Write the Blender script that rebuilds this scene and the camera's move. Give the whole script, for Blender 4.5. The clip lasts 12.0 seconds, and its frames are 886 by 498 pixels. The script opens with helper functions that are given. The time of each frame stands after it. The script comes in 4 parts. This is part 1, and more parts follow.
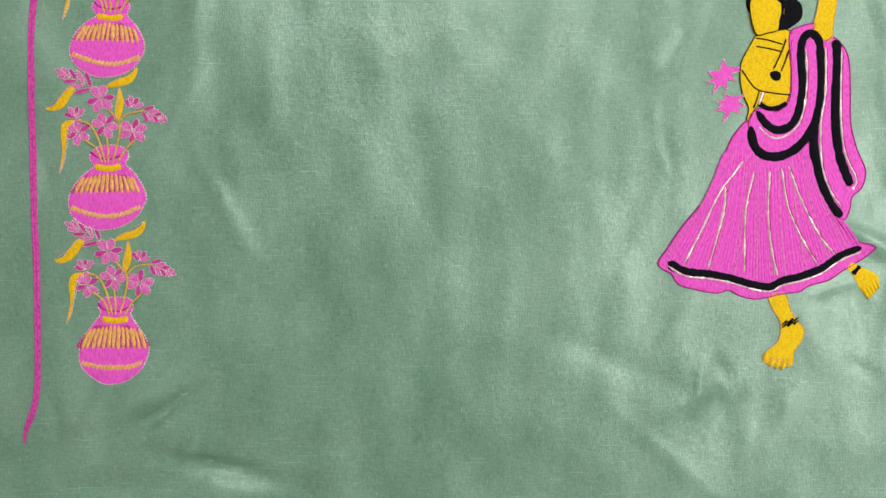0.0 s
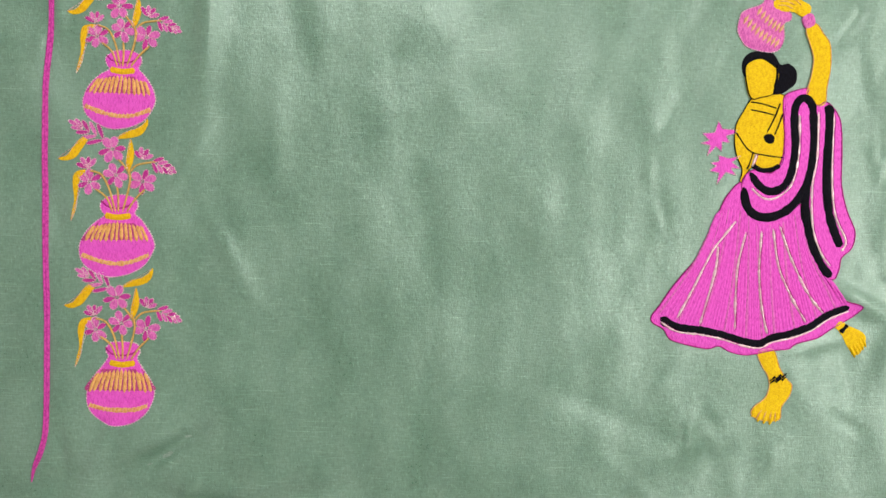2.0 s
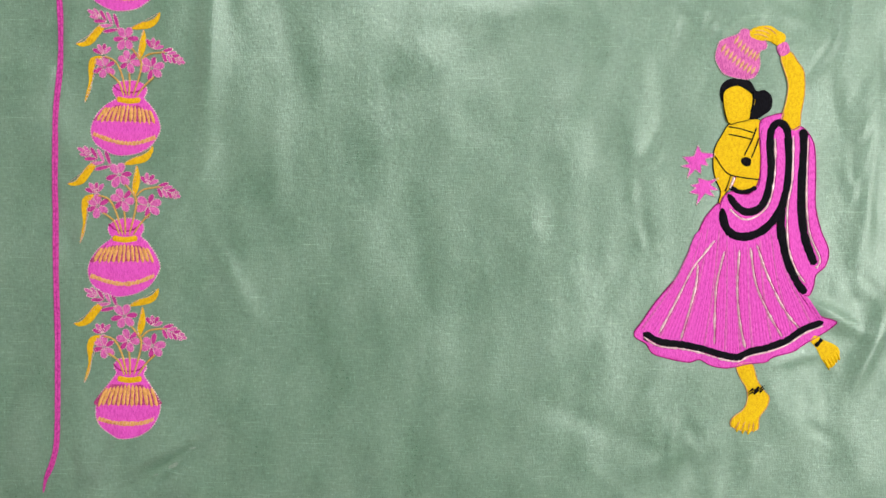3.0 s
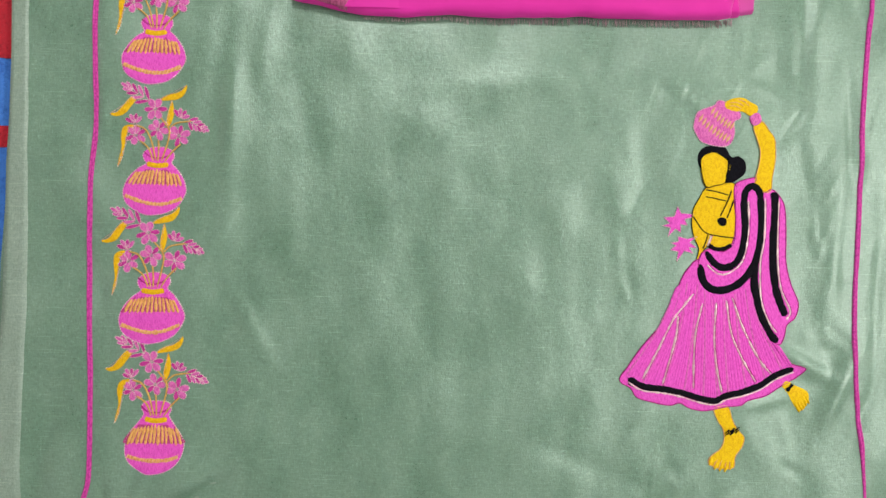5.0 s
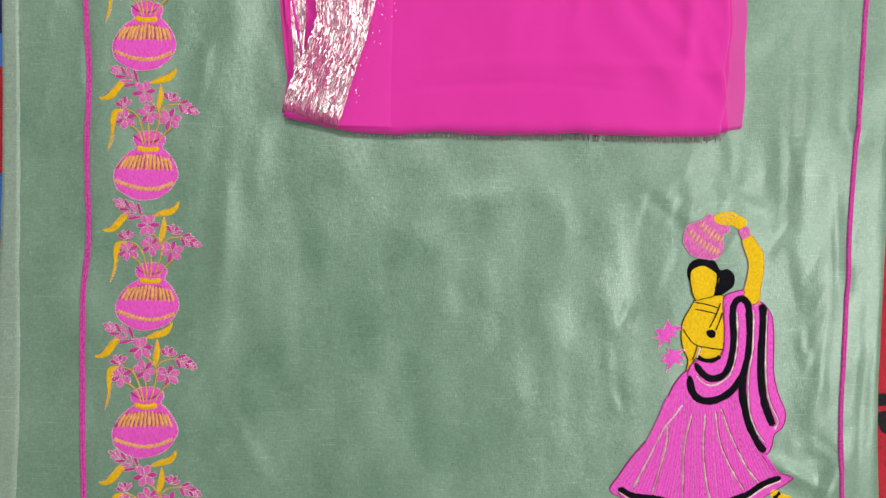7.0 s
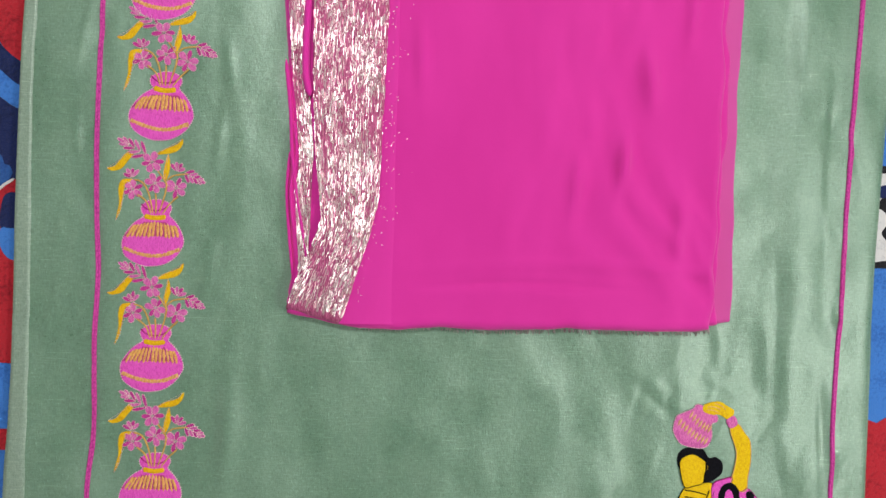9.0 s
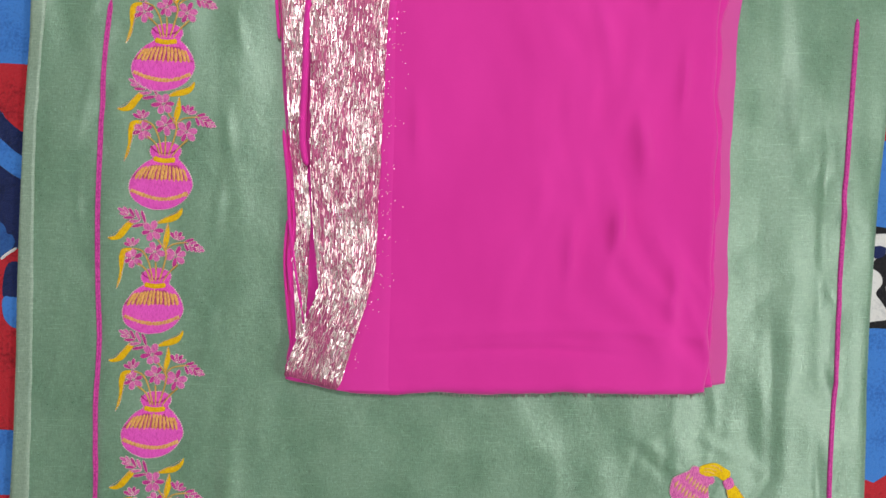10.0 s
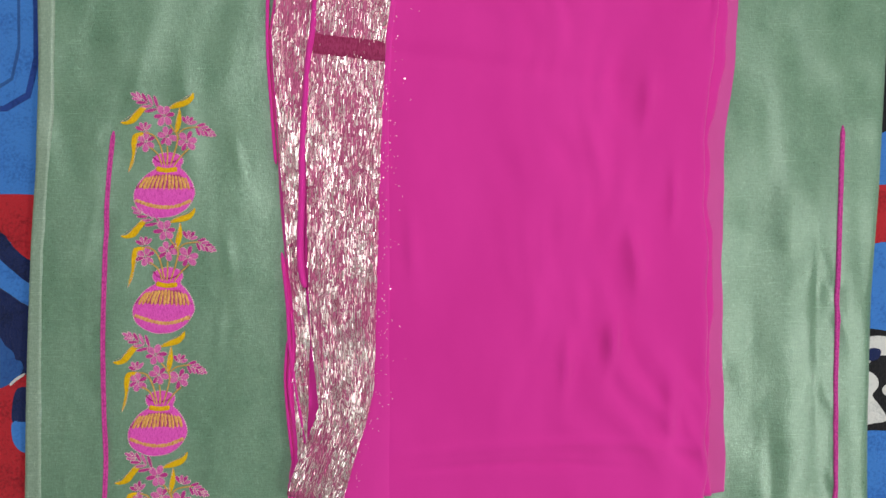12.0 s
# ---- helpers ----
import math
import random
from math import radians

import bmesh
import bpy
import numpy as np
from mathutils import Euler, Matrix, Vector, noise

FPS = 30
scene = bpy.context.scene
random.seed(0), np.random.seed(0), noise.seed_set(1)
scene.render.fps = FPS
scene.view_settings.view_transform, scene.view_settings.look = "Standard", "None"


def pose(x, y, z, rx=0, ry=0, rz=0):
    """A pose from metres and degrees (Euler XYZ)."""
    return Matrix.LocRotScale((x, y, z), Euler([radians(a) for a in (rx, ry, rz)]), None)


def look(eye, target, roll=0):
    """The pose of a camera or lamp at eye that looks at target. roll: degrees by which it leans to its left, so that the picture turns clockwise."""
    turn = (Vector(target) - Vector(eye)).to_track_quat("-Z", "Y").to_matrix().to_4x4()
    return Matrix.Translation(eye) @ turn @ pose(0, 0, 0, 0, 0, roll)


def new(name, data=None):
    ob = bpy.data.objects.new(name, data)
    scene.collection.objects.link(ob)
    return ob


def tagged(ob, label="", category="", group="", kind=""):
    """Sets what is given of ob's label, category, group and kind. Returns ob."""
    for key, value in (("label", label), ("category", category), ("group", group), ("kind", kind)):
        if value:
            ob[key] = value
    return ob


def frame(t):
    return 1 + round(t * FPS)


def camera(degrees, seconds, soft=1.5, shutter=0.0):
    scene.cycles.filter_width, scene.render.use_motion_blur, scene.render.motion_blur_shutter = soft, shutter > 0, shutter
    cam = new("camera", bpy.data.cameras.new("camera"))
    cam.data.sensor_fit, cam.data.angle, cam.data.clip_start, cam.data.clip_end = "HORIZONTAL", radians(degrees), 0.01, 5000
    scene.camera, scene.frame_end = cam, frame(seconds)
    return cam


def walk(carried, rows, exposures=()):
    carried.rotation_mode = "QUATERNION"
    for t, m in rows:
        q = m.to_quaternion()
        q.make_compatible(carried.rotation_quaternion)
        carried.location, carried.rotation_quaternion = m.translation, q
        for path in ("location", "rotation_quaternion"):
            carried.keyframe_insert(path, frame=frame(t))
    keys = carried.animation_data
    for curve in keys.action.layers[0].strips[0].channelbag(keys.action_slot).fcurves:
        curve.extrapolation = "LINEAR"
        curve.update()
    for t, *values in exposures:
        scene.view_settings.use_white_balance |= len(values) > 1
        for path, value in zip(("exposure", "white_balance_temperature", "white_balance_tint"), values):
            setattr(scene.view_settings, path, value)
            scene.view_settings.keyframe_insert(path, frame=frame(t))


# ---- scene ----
from mathutils.geometry import delaunay_2d_cdt

cam = camera(68.0, 12.0)
PATH = [
    (0.0, -0.0125, 0.0185, 0.6551, -1.77, -1.17, -0.06),
    (0.5, -0.0142, 0.0326, 0.6590, -1.92, -1.44, 0.12),
    (1.0, -0.0161, 0.0448, 0.6647, -2.21, -1.33, 0.71),
    (1.5, -0.0162, 0.0599, 0.6694, -2.07, -1.09, 1.04),
    (2.0, -0.0109, 0.0756, 0.6717, -2.05, -0.99, 1.07),
    (2.5, -0.0032, 0.0896, 0.6845, -2.16, -0.99, 0.84),
    (4.5, -0.0056, 0.1272, 0.7563, -1.39, -1.04, 0.79),
    (5.0, -0.0062, 0.1514, 0.7656, -1.36, -0.95, 0.99),
    (5.5, -0.0049, 0.1745, 0.7720, -1.06, -1.20, 1.05),
    (6.0, -0.0109, 0.2132, 0.7724, -1.33, -1.60, 1.24),
    (6.5, -0.0054, 0.2522, 0.7689, -1.50, -1.53, 1.29),
    (7.0, -0.0083, 0.2902, 0.7671, -1.79, -1.61, 0.95),
    (7.5, -0.0160, 0.3363, 0.7679, -1.40, -2.00, 0.68),
    (9.5, -0.0212, 0.5354, 0.7925, 0.03, -2.33, 1.61),
    (10.0, -0.0125, 0.5676, 0.7965, 0.35, -1.90, 1.08),
    (10.5, -0.0161, 0.6214, 0.8069, 0.94, -1.91, 0.28),
    (11.0, -0.0157, 0.6590, 0.8048, 1.30, -1.88, 0.14),
    (11.5, 0.0005, 0.6809, 0.8107, 1.40, -1.33, -0.27),
    (12.0, 0.0032, 0.6887, 0.8143, 1.86, -1.02, -0.35),
]
# the phone's white balance drifts slightly along the way
EXPOSURES = [(0.0, 0.0, 6500, 11), (2.5, 0.03, 6650, 17), (4.5, -0.02, 6650, 16), (6.0, -0.03, 6650, 16), (7.5, -0.15, 6600, 14), (9.5, -0.26, 6600, 9), (12.0, -0.45, 6600, 6)]
walk(cam, [(t, pose(*row)) for t, *row in PATH], EXPOSURES)

# ---- world and light ----
world = bpy.data.worlds.new("world")
scene.world = world
world.use_nodes = True
world.node_tree.nodes["Background"].inputs[0].default_value = (0.8, 0.9, 1.0, 1)
world.node_tree.nodes["Background"].inputs[1].default_value = 0.3


def area_lamp(name, eye, target, long, wide, watts, colour):
    data = bpy.data.lights.new(name, "AREA")
    data.shape, data.size, data.size_y, data.energy, data.color = "RECTANGLE", long, wide, watts, colour
    lamp = new(name, data)
    lamp.matrix_world = look(eye, target)
    return lamp


# a tube lamp high on the wall beside the cloth, and the ceiling panel
area_lamp("tube_lamp", (2.05, 0.12, 2.15), (0.1, 0.3, 0.0), 1.2, 0.12, 37, (1.0, 0.99, 0.97))
area_lamp("ceiling_lamp", (0.05, 1.75, 2.66), (0.0, 0.4, 0.0), 0.6, 0.6, 56, (1.0, 1.0, 0.99))


# ---- materials ----
def material(name):
    m = bpy.data.materials.new(name)
    m.use_nodes = True
    return m, m.node_tree.nodes, m.node_tree.links, m.node_tree.nodes["Principled BSDF"]


def grain(nodes, links, scale, stretch, detail=3.0, rough=0.6):
    """A noise value over the object's own metres, stretched by three factors."""
    co = nodes.new("ShaderNodeTexCoord")
    mp = nodes.new("ShaderNodeMapping")
    mp.inputs["Scale"].default_value = stretch
    tx = nodes.new("ShaderNodeTexNoise")
    tx.inputs["Scale"].default_value, tx.inputs["Detail"].default_value = scale, detail
    tx.inputs["Roughness"].default_value = rough
    links.new(co.outputs["Object"], mp.inputs["Vector"])
    links.new(mp.outputs[0], tx.inputs["Vector"])
    return tx.outputs["Fac"]


def ramp(nodes, links, value, stops):
    r = nodes.new("ShaderNodeValToRGB")
    while len(r.color_ramp.elements) < len(stops):
        r.color_ramp.elements.new(0.5)
    for e, (p, c) in zip(r.color_ramp.elements, stops):
        e.position, e.color = p, (*c, 1)
    links.new(value, r.inputs[0])
    return r.outputs[0]


def blend(nodes, links, mode, a, b, fac=1.0):
    n = nodes.new("ShaderNodeMix")
    n.data_type, n.blend_type = "RGBA", mode
    n.inputs[0].default_value = fac
    links.new(a, n.inputs[6])
    links.new(b, n.inputs[7])
    return n.outputs[2]


def add(nodes, links, a, b, k=1.0):
    n = nodes.new("ShaderNodeMath")
    n.operation = "MULTIPLY_ADD"
    n.inputs[1].default_value = k
    links.new(b, n.inputs[0])
    links.new(a, n.inputs[2])
    return n.outputs[0]


def bump(nodes, links, bsdf, height, dist, strength=1.0):
    b = nodes.new("ShaderNodeBump")
    b.inputs["Distance"].default_value, b.inputs["Strength"].default_value = dist, strength
    links.new(height, b.inputs["Height"])
    links.new(b.outputs[0], bsdf.inputs["Normal"])


def tissue_silk(name, light, dark, metal=0.12, rough=0.37):
    """Green tissue silk: slubbed weft, fine warp, soft metallic sheen, partly painted into the base colour."""
    m, n, l, p = material(name)
    weft = grain(n, l, 60, (1.6, 14.0, 1.0), 3.0, 0.7)
    warp = grain(n, l, 60, (12.0, 2.4, 1.0), 3.0, 0.7)
    slub = grain(n, l, 24, (0.8, 30.0, 1.0), 1.0)
    speck = grain(n, l, 420, (1.0, 1.0, 1.0), 2.0)
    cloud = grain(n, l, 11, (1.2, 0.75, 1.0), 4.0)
    # uneven sheen of the rippled silk, painted in as paler and darker patches
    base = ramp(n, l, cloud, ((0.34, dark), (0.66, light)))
    fleck = grain(n, l, 210, (1.0, 1.6, 1.0), 3.0, 0.7)
    yarn = add(n, l, add(n, l, weft, warp, 0.9), fleck, 0.8)
    half = n.new("ShaderNodeMath")
    half.operation, half.inputs[1].default_value = "MULTIPLY", 0.5
    l.new(yarn, half.inputs[0])
    threads = ramp(n, l, half.outputs[0], ((0.50, (0.66, 0.68, 0.65)), (0.68, (0.82, 0.82, 0.81)), (0.84, (1.02, 0.99, 1.03))))
    lines = ramp(n, l, slub, ((0.655, (1.0, 1.0, 1.0)), (0.74, (1.4, 1.35, 1.38))))
    tick = grain(n, l, 330, (1.7, 0.6, 1.0), 1.0)
    ticks = ramp(n, l, tick, ((0.30, (0.86, 0.87, 0.86)), (0.42, (1.0, 1.0, 1.0)), (0.64, (1.0, 1.0, 1.0)), (0.78, (1.38, 1.33, 1.36))))
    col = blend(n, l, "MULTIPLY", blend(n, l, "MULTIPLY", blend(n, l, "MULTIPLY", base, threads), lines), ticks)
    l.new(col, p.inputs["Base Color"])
    p.inputs["Metallic"].default_value = metal
    l.new(ramp(n, l, add(n, l, speck, cloud, 0.6), ((0.55, (rough - 0.1,) * 3), (1.05, (rough + 0.12,) * 3))), p.inputs["Roughness"])
    p.inputs["Anisotropic"].default_value, p.inputs["IOR"].default_value = 0.4, 1.85
    swell = grain(n, l, 7.5, (1.5, 0.9, 1.0), 1.0)
    fine = n.new("ShaderNodeBump")
    fine.inputs["Distance"].default_value, fine.inputs["Strength"].default_value = 0.0005, 0.45
    l.new(add(n, l, yarn, tick, 0.7), fine.inputs["Height"])
    soft = n.new("ShaderNodeBump")
    soft.inputs["Distance"].default_value, soft.inputs["Strength"].default_value = 0.015, 1.0
    crinkle = grain(n, l, 42, (1.0, 0.7, 1.0), 2.0)
    l.new(add(n, l, swell, crinkle, 0.055), soft.inputs["Height"])
    l.new(soft.outputs[0], fine.inputs["Normal"])
    l.new(fine.outputs[0], p.inputs["Normal"])
    return m


def stitch(name, light, dark, rough=0.55, fine=(22.0, 4.0, 1.0), metal=0.0, depth=0.0008):
    """Dense satin stitch: short threads side by side."""
    m, n, l, p = material(name)
    a = grain(n, l, 60, fine, 3.0)
    b = grain(n, l, 480, (1.0, 0.5, 1.0), 2.0)
    deep = tuple(0.88 * c for c in dark)
    col = ramp(n, l, add(n, l, a, b, 0.7), ((0.60, deep), (0.74, dark), (0.93, light)))
    l.new(col, p.inputs["Base Color"])
    p.inputs["Roughness"].default_value, p.inputs["Metallic"].default_value = rough, metal
    p.inputs["Specular IOR Level"].default_value = 0.10
    bump(n, l, p, add(n, l, a, b, 0.7), depth, 0.9)
    return m


def metal_thread(name, light, dark):
    m, n, l, p = material(name)
    a = grain(n, l, 420, (1.0, 1.0, 1.0), 2.0)
    l.new(ramp(n, l, a, ((0.38, dark), (0.62, light))), p.inputs["Base Color"])
    p.inputs["Metallic"].default_value, p.inputs["Roughness"].default_value = 0.6, 0.3
    bump(n, l, p, a, 0.001, 1.0)
    return m


def chiffon(name, light, dark, alpha=1.0):
    m, n, l, p = material(name)
    cloud = grain(n, l, 6, (1.3, 0.6, 1.0), 3.0)
    weave = grain(n, l, 300, (1.0, 3.0, 1.0), 2.0)
    l.new(ramp(n, l, cloud, ((0.3, dark), (0.7, light))), p.inputs["Base Color"])
    p.inputs["Roughness"].default_value, p.inputs["Alpha"].default_value = 0.75, alpha
    p.inputs["Sheen Weight"].default_value = 0.2
    p.inputs["Specular IOR Level"].default_value = 0.25
    bump(n, l, p, weave, 0.0003, 0.4)
    return m


def tinsel_metal(name):
    m, n, l, p = material(name)
    g = n.new("ShaderNodeNewGeometry")
    c = ramp(n, l, g.outputs["Random Per Island"], ((0.0, (0.80, 0.36, 0.42)), (0.22, (0.95, 0.66, 0.72)), (0.5, (0.98, 0.88, 0.86)), (0.95, (0.99, 0.97, 0.93))))
    l.new(c, p.inputs["Base Color"])
    p.inputs["Metallic"].default_value, p.inputs["Roughness"].default_value = 1.0, 0.38
    return m


def fleece(name, light, dark):
    m, n, l, p = material(name)
    pile = grain(n, l, 260, (1.0, 1.0, 1.0), 3.0)
    nap = grain(n, l, 18, (1.0, 1.6, 1.0), 4.0)
    l.new(ramp(n, l, add(n, l, pile, nap, 1.0), ((0.7, dark), (1.3, light))), p.inputs["Base Color"])
    p.inputs["Roughness"].default_value = 0.95
    p.inputs["Sheen Weight"].default_value = 0.3
    p.inputs["Specular IOR Level"].default_value = 0.1
    bump(n, l, p, pile, 0.002, 0.7)
    return m


def plaster(name, light, dark):
    m, n, l, p = material(name)
    a = grain(n, l, 3, (1.0, 1.0, 1.0), 5.0)
    l.new(ramp(n, l, a, ((0.3, dark), (0.7, light))), p.inputs["Base Color"])
    p.inputs["Roughness"].default_value = 0.9
    bump(n, l, p, grain(n, l, 120, (1.0, 1.0, 1.0)), 0.001, 0.3)
    return m


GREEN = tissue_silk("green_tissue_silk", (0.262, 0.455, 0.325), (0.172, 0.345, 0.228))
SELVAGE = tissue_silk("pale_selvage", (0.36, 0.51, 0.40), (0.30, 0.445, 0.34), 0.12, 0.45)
MAGENTA = stitch("magenta_stitch", (0.92, 0.135, 0.66), (0.80, 0.085, 0.53))
SHOULDER = stitch("dull_magenta_stitch", (0.62, 0.08, 0.29), (0.47, 0.045, 0.20))
PLUM = stitch("plum_stitch", (0.66, 0.06, 0.36), (0.50, 0.035, 0.26))
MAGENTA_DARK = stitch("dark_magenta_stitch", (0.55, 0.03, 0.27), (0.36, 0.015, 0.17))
ORCHID = stitch("orchid_stitch", (0.84, 0.22, 0.56), (0.64, 0.10, 0.39))
GOLD = stitch("gold_stitch", (0.94, 0.59, 0.012), (0.80, 0.43, 0.010))
AMBER = stitch("amber_stitch", (0.92, 0.54, 0.17), (0.76, 0.34, 0.10))
YELLOW = stitch("yellow_stitch", (0.95, 0.66, 0.010), (0.84, 0.50, 0.008), fine=(7.0, 20.0, 1.0))
BLACK = stitch("black_stitch", (0.006, 0.006, 0.010), (0.003, 0.003, 0.005), 0.8)
PEACH = stitch("peach_stitch", (0.92, 0.60, 0.30), (0.78, 0.38, 0.20))
STEM = stitch("stem_stitch", (0.78, 0.50, 0.14), (0.58, 0.34, 0.09))
SILVER = metal_thread("silver_pink_thread", (0.96, 0.87, 0.80), (0.86, 0.54, 0.60))
CORD = stitch("magenta_cord", (0.74, 0.085, 0.43), (0.56, 0.045, 0.30), 0.5, (8.0, 6.0, 1.0), 0.0, 0.001)
PINK = chiffon("magenta_chiffon", (0.80, 0.034, 0.40), (0.72, 0.024, 0.35))
SHEER = chiffon("sheer_magenta_chiffon", (0.82, 0.11, 0.47), (0.76, 0.08, 0.41), 0.86)
PALE_PINK = chiffon("pale_magenta_chiffon", (0.815, 0.042, 0.418), (0.74, 0.030, 0.368))
FRINGE = chiffon("pale_fringe_thread", (0.75, 0.70, 0.66), (0.62, 0.45, 0.50))
MAUVE = stitch("mauve_lace_ground", (0.60, 0.15, 0.31), (0.42, 0.08, 0.20), 0.45, (18.0, 1.0, 1.0), 0.3)
WINE = stitch("lace_crease_shade", (0.42, 0.05, 0.16), (0.30, 0.025, 0.10), 0.5, (18.0, 2.0, 1.0), 0.15)
TINSEL = tinsel_metal("silver_tinsel")
BLUE = fleece("blue_fleece", (0.055, 0.22, 0.66), (0.03, 0.14, 0.50))
DEEP_BLUE = fleece("deep_blue_fleece", (0.02, 0.06, 0.30), (0.01, 0.035, 0.2))
NAVY = fleece("navy_fleece", (0.012, 0.022, 0.10), (0.006, 0.012, 0.055))
MID_BLUE = fleece("mid_blue_fleece", (0.03, 0.11, 0.36), (0.018, 0.07, 0.26))
RED = fleece("red_fleece", (0.50, 0.02, 0.035), (0.26, 0.008, 0.018))
WHITE = fleece("white_fleece", (0.72, 0.72, 0.72), (0.55, 0.56, 0.58))
INK = fleece("black_fleece", (0.014, 0.014, 0.018), (0.006, 0.006, 0.01))
WALL = plaster("painted_plaster", (0.74, 0.73, 0.70), (0.68, 0.67, 0.64))
TILE = plaster("floor_tile", (0.55, 0.52, 0.48), (0.46, 0.44, 0.40))


# ---- shared builders ----
def finish(name, bm, materials, parent=None, label="", smooth=True):
    mesh = bpy.data.meshes.new(name)
    bm.to_mesh(mesh)
    bm.free()
    for m in materials if isinstance(materials, (list, tuple)) else (materials,):
        mesh.materials.append(m)
    for f in mesh.polygons:
        f.use_smooth = smooth
    ob = new(name, mesh)
    if parent:
        ob.parent = parent
    return tagged(ob, label)


def part(name, bm, mats, parent, label=""):
    return finish(name, bm, mats, parent, label)


def curve_through(points, closed=False, steps=5):
    """A smooth line through a few control points."""
    pts = [np.array(p, float) for p in points]
    n, out = len(pts), []
    for i in range(n if closed else n - 1):
        if closed:
            a, b, c, d = (pts[(i + k) % n] for k in (-1, 0, 1, 2))
        else:
            a, b, c, d = (pts[min(max(i + k, 0), n - 1)] for k in (-1, 0, 1, 2))
        for s in range(steps):
            t = s / steps
            out.append(0.5 * (2 * b + (c - a) * t + (2 * a - 5 * b + 4 * c - d) * t * t + (3 * b - a - 3 * c + d) * t ** 3))
    if not closed:
        out.append(pts[-1])
    return out


def along(points, y):
    """x at the height y on a line given by (x, y) points of rising y."""
    xs, ys = [p[0] for p in points], [p[1] for p in points]
    return float(np.interp(y, ys, xs))


def inside(poly, x, y):
    px, py = poly[:, 0], poly[:, 1]
    qx, qy = np.roll(px, -1), np.roll(py, -1)
    with np.errstate(divide="ignore", invalid="ignore"):
        hit = ((py > y) != (qy > y)) & (x < (qx - px) * (y - py) / (qy - py) + px)
    return hit.sum() % 2 == 1


def edge_distance(poly, x, y):
    a, b = poly, np.roll(poly, -1, axis=0)
    d = b - a
    t = np.clip(((x - a[:, 0]) * d[:, 0] + (y - a[:, 1]) * d[:, 1]) / np.maximum((d ** 2).sum(1), 1e-12), 0, 1)
    return float(np.sqrt(((a[:, 0] + t * d[:, 0] - x) ** 2 + (a[:, 1] + t * d[:, 1] - y) ** 2).min()))


# folds of the cloth: middle x, y, direction in degrees, half length, half width, height
FOLDS = (
    (-0.285, -0.168, 34, 0.046, 0.0095, -0.0130), (-0.296, -0.152, 34, 0.040, 0.0080, 0.0050), (-0.225, -0.228, -12, 0.065, 0.0120, -0.0120), (-0.262, -0.212, 60, 0.022, 0.0080, 0.0060), (-0.345, -0.215, 55, 0.050, 0.012, -0.0060), (-0.40, -0.205, 30, 0.06, 0.02, -0.0090), (-0.455, -0.10, 75, 0.07, 0.016, -0.0040), (-0.33, -0.245, 8, 0.10, 0.016, -0.0070), (-0.12, -0.205, 14, 0.05, 0.010, -0.0040),
    (-0.300, -0.125, 48, 0.030, 0.006, 0.0045), (-0.345, -0.155, 62, 0.045, 0.008, 0.0045), (-0.18, -0.20, 30, 0.05, 0.009, 0.0045), (-0.240, 0.255, 88, 0.10, 0.013, 0.0062), (-0.265, 0.125, 58, 0.05, 0.008, 0.0040), (-0.215, 0.04, -62, 0.06, 0.010, 0.0030),
    (0.425, 0.38, 90, 0.12, 0.010, -0.0042), (0.485, 0.28, 95, 0.06, 0.007, -0.0038), (0.468, 0.15, 85, 0.08, 0.009, 0.0026), (0.522, 0.10, 88, 0.10, 0.008, -0.0028), (0.430, 0.80, 91, 0.14, 0.012, -0.0030), (0.485, 0.62, 88, 0.12, 0.007, -0.0024),
    (-0.225, 0.55, 92, 0.16, 0.022, 0.0030), (-0.20, 0.36, 80, 0.07, 0.012, 0.0018), (0.43, 0.36, 88, 0.16, 0.018, 0.0026),
    (0.475, -0.03, 68, 0.045, 0.011, 0.0065), (0.455, 0.66, 91, 0.30, 0.026, 0.0050), (0.405, 0.60, 90, 0.24, 0.020, -0.0026), (0.525, 0.70, 90, 0.25, 0.012, 0.0013), (0.40, -0.04, 15, 0.03, 0.007, 0.0018),
    (0.435, 0.005, -28, 0.04, 0.008, 0.0060), (0.20, 0.02, 70, 0.06, 0.012, 0.0012), (0.27, 0.235, 75, 0.03, 0.006, 0.0012),
    (0.36, 0.29, 65, 0.03, 0.005, 0.0010), (0.05, -0.12, 78, 0.10, 0.020, 0.0020), (-0.06, 0.03, 92, 0.14, 0.025, 0.0016),
    (0.14, 0.20, 85, 0.12, 0.024, 0.0016), (0.24, -0.16, 20, 0.06, 0.012, 0.0016), (0.10, 0.33, 4, 0.14, 0.014, 0.0012),
    (-0.44, 0.50, 80, 0.03, 0.004, 0.0012), (-0.445, 0.42, 76, 0.03, 0.005, 0.0014), (-0.45, 0.12, 10, 0.04, 0.012, 0.0012),
    (-0.15, 0.0, 60, 0.06, 0.014, 0.0013), (-0.12, 0.25, 110, 0.08, 0.018, 0.0014), (0.02, 0.18, 95, 0.07, 0.018, 0.0012),
    (0.31, -0.19, 84, 0.05, 0.010, 0.0016), (-0.255, 0.62, 84, 0.030, 0.006, 0.0022), (-0.245, 0.70, 97, 0.035, 0.007, 0.0020), (-0.415, 0.74, 78, 0.040, 0.005, 0.0018), (-0.235, 0.83, 104, 0.030, 0.006, 0.0018), (-0.42, 0.62, 95, 0.030, 0.005, 0.0016), (-0.265, 0.46, 80, 0.040, 0.007, 0.0022), (-0.36, 0.93, 80, 0.05, 0.010, 0.0016), (-0.30, 0.90, 100, 0.05, 0.009, 0.0014),
)
FOLDS = list(FOLDS)
fold_rng = random.Random(4)
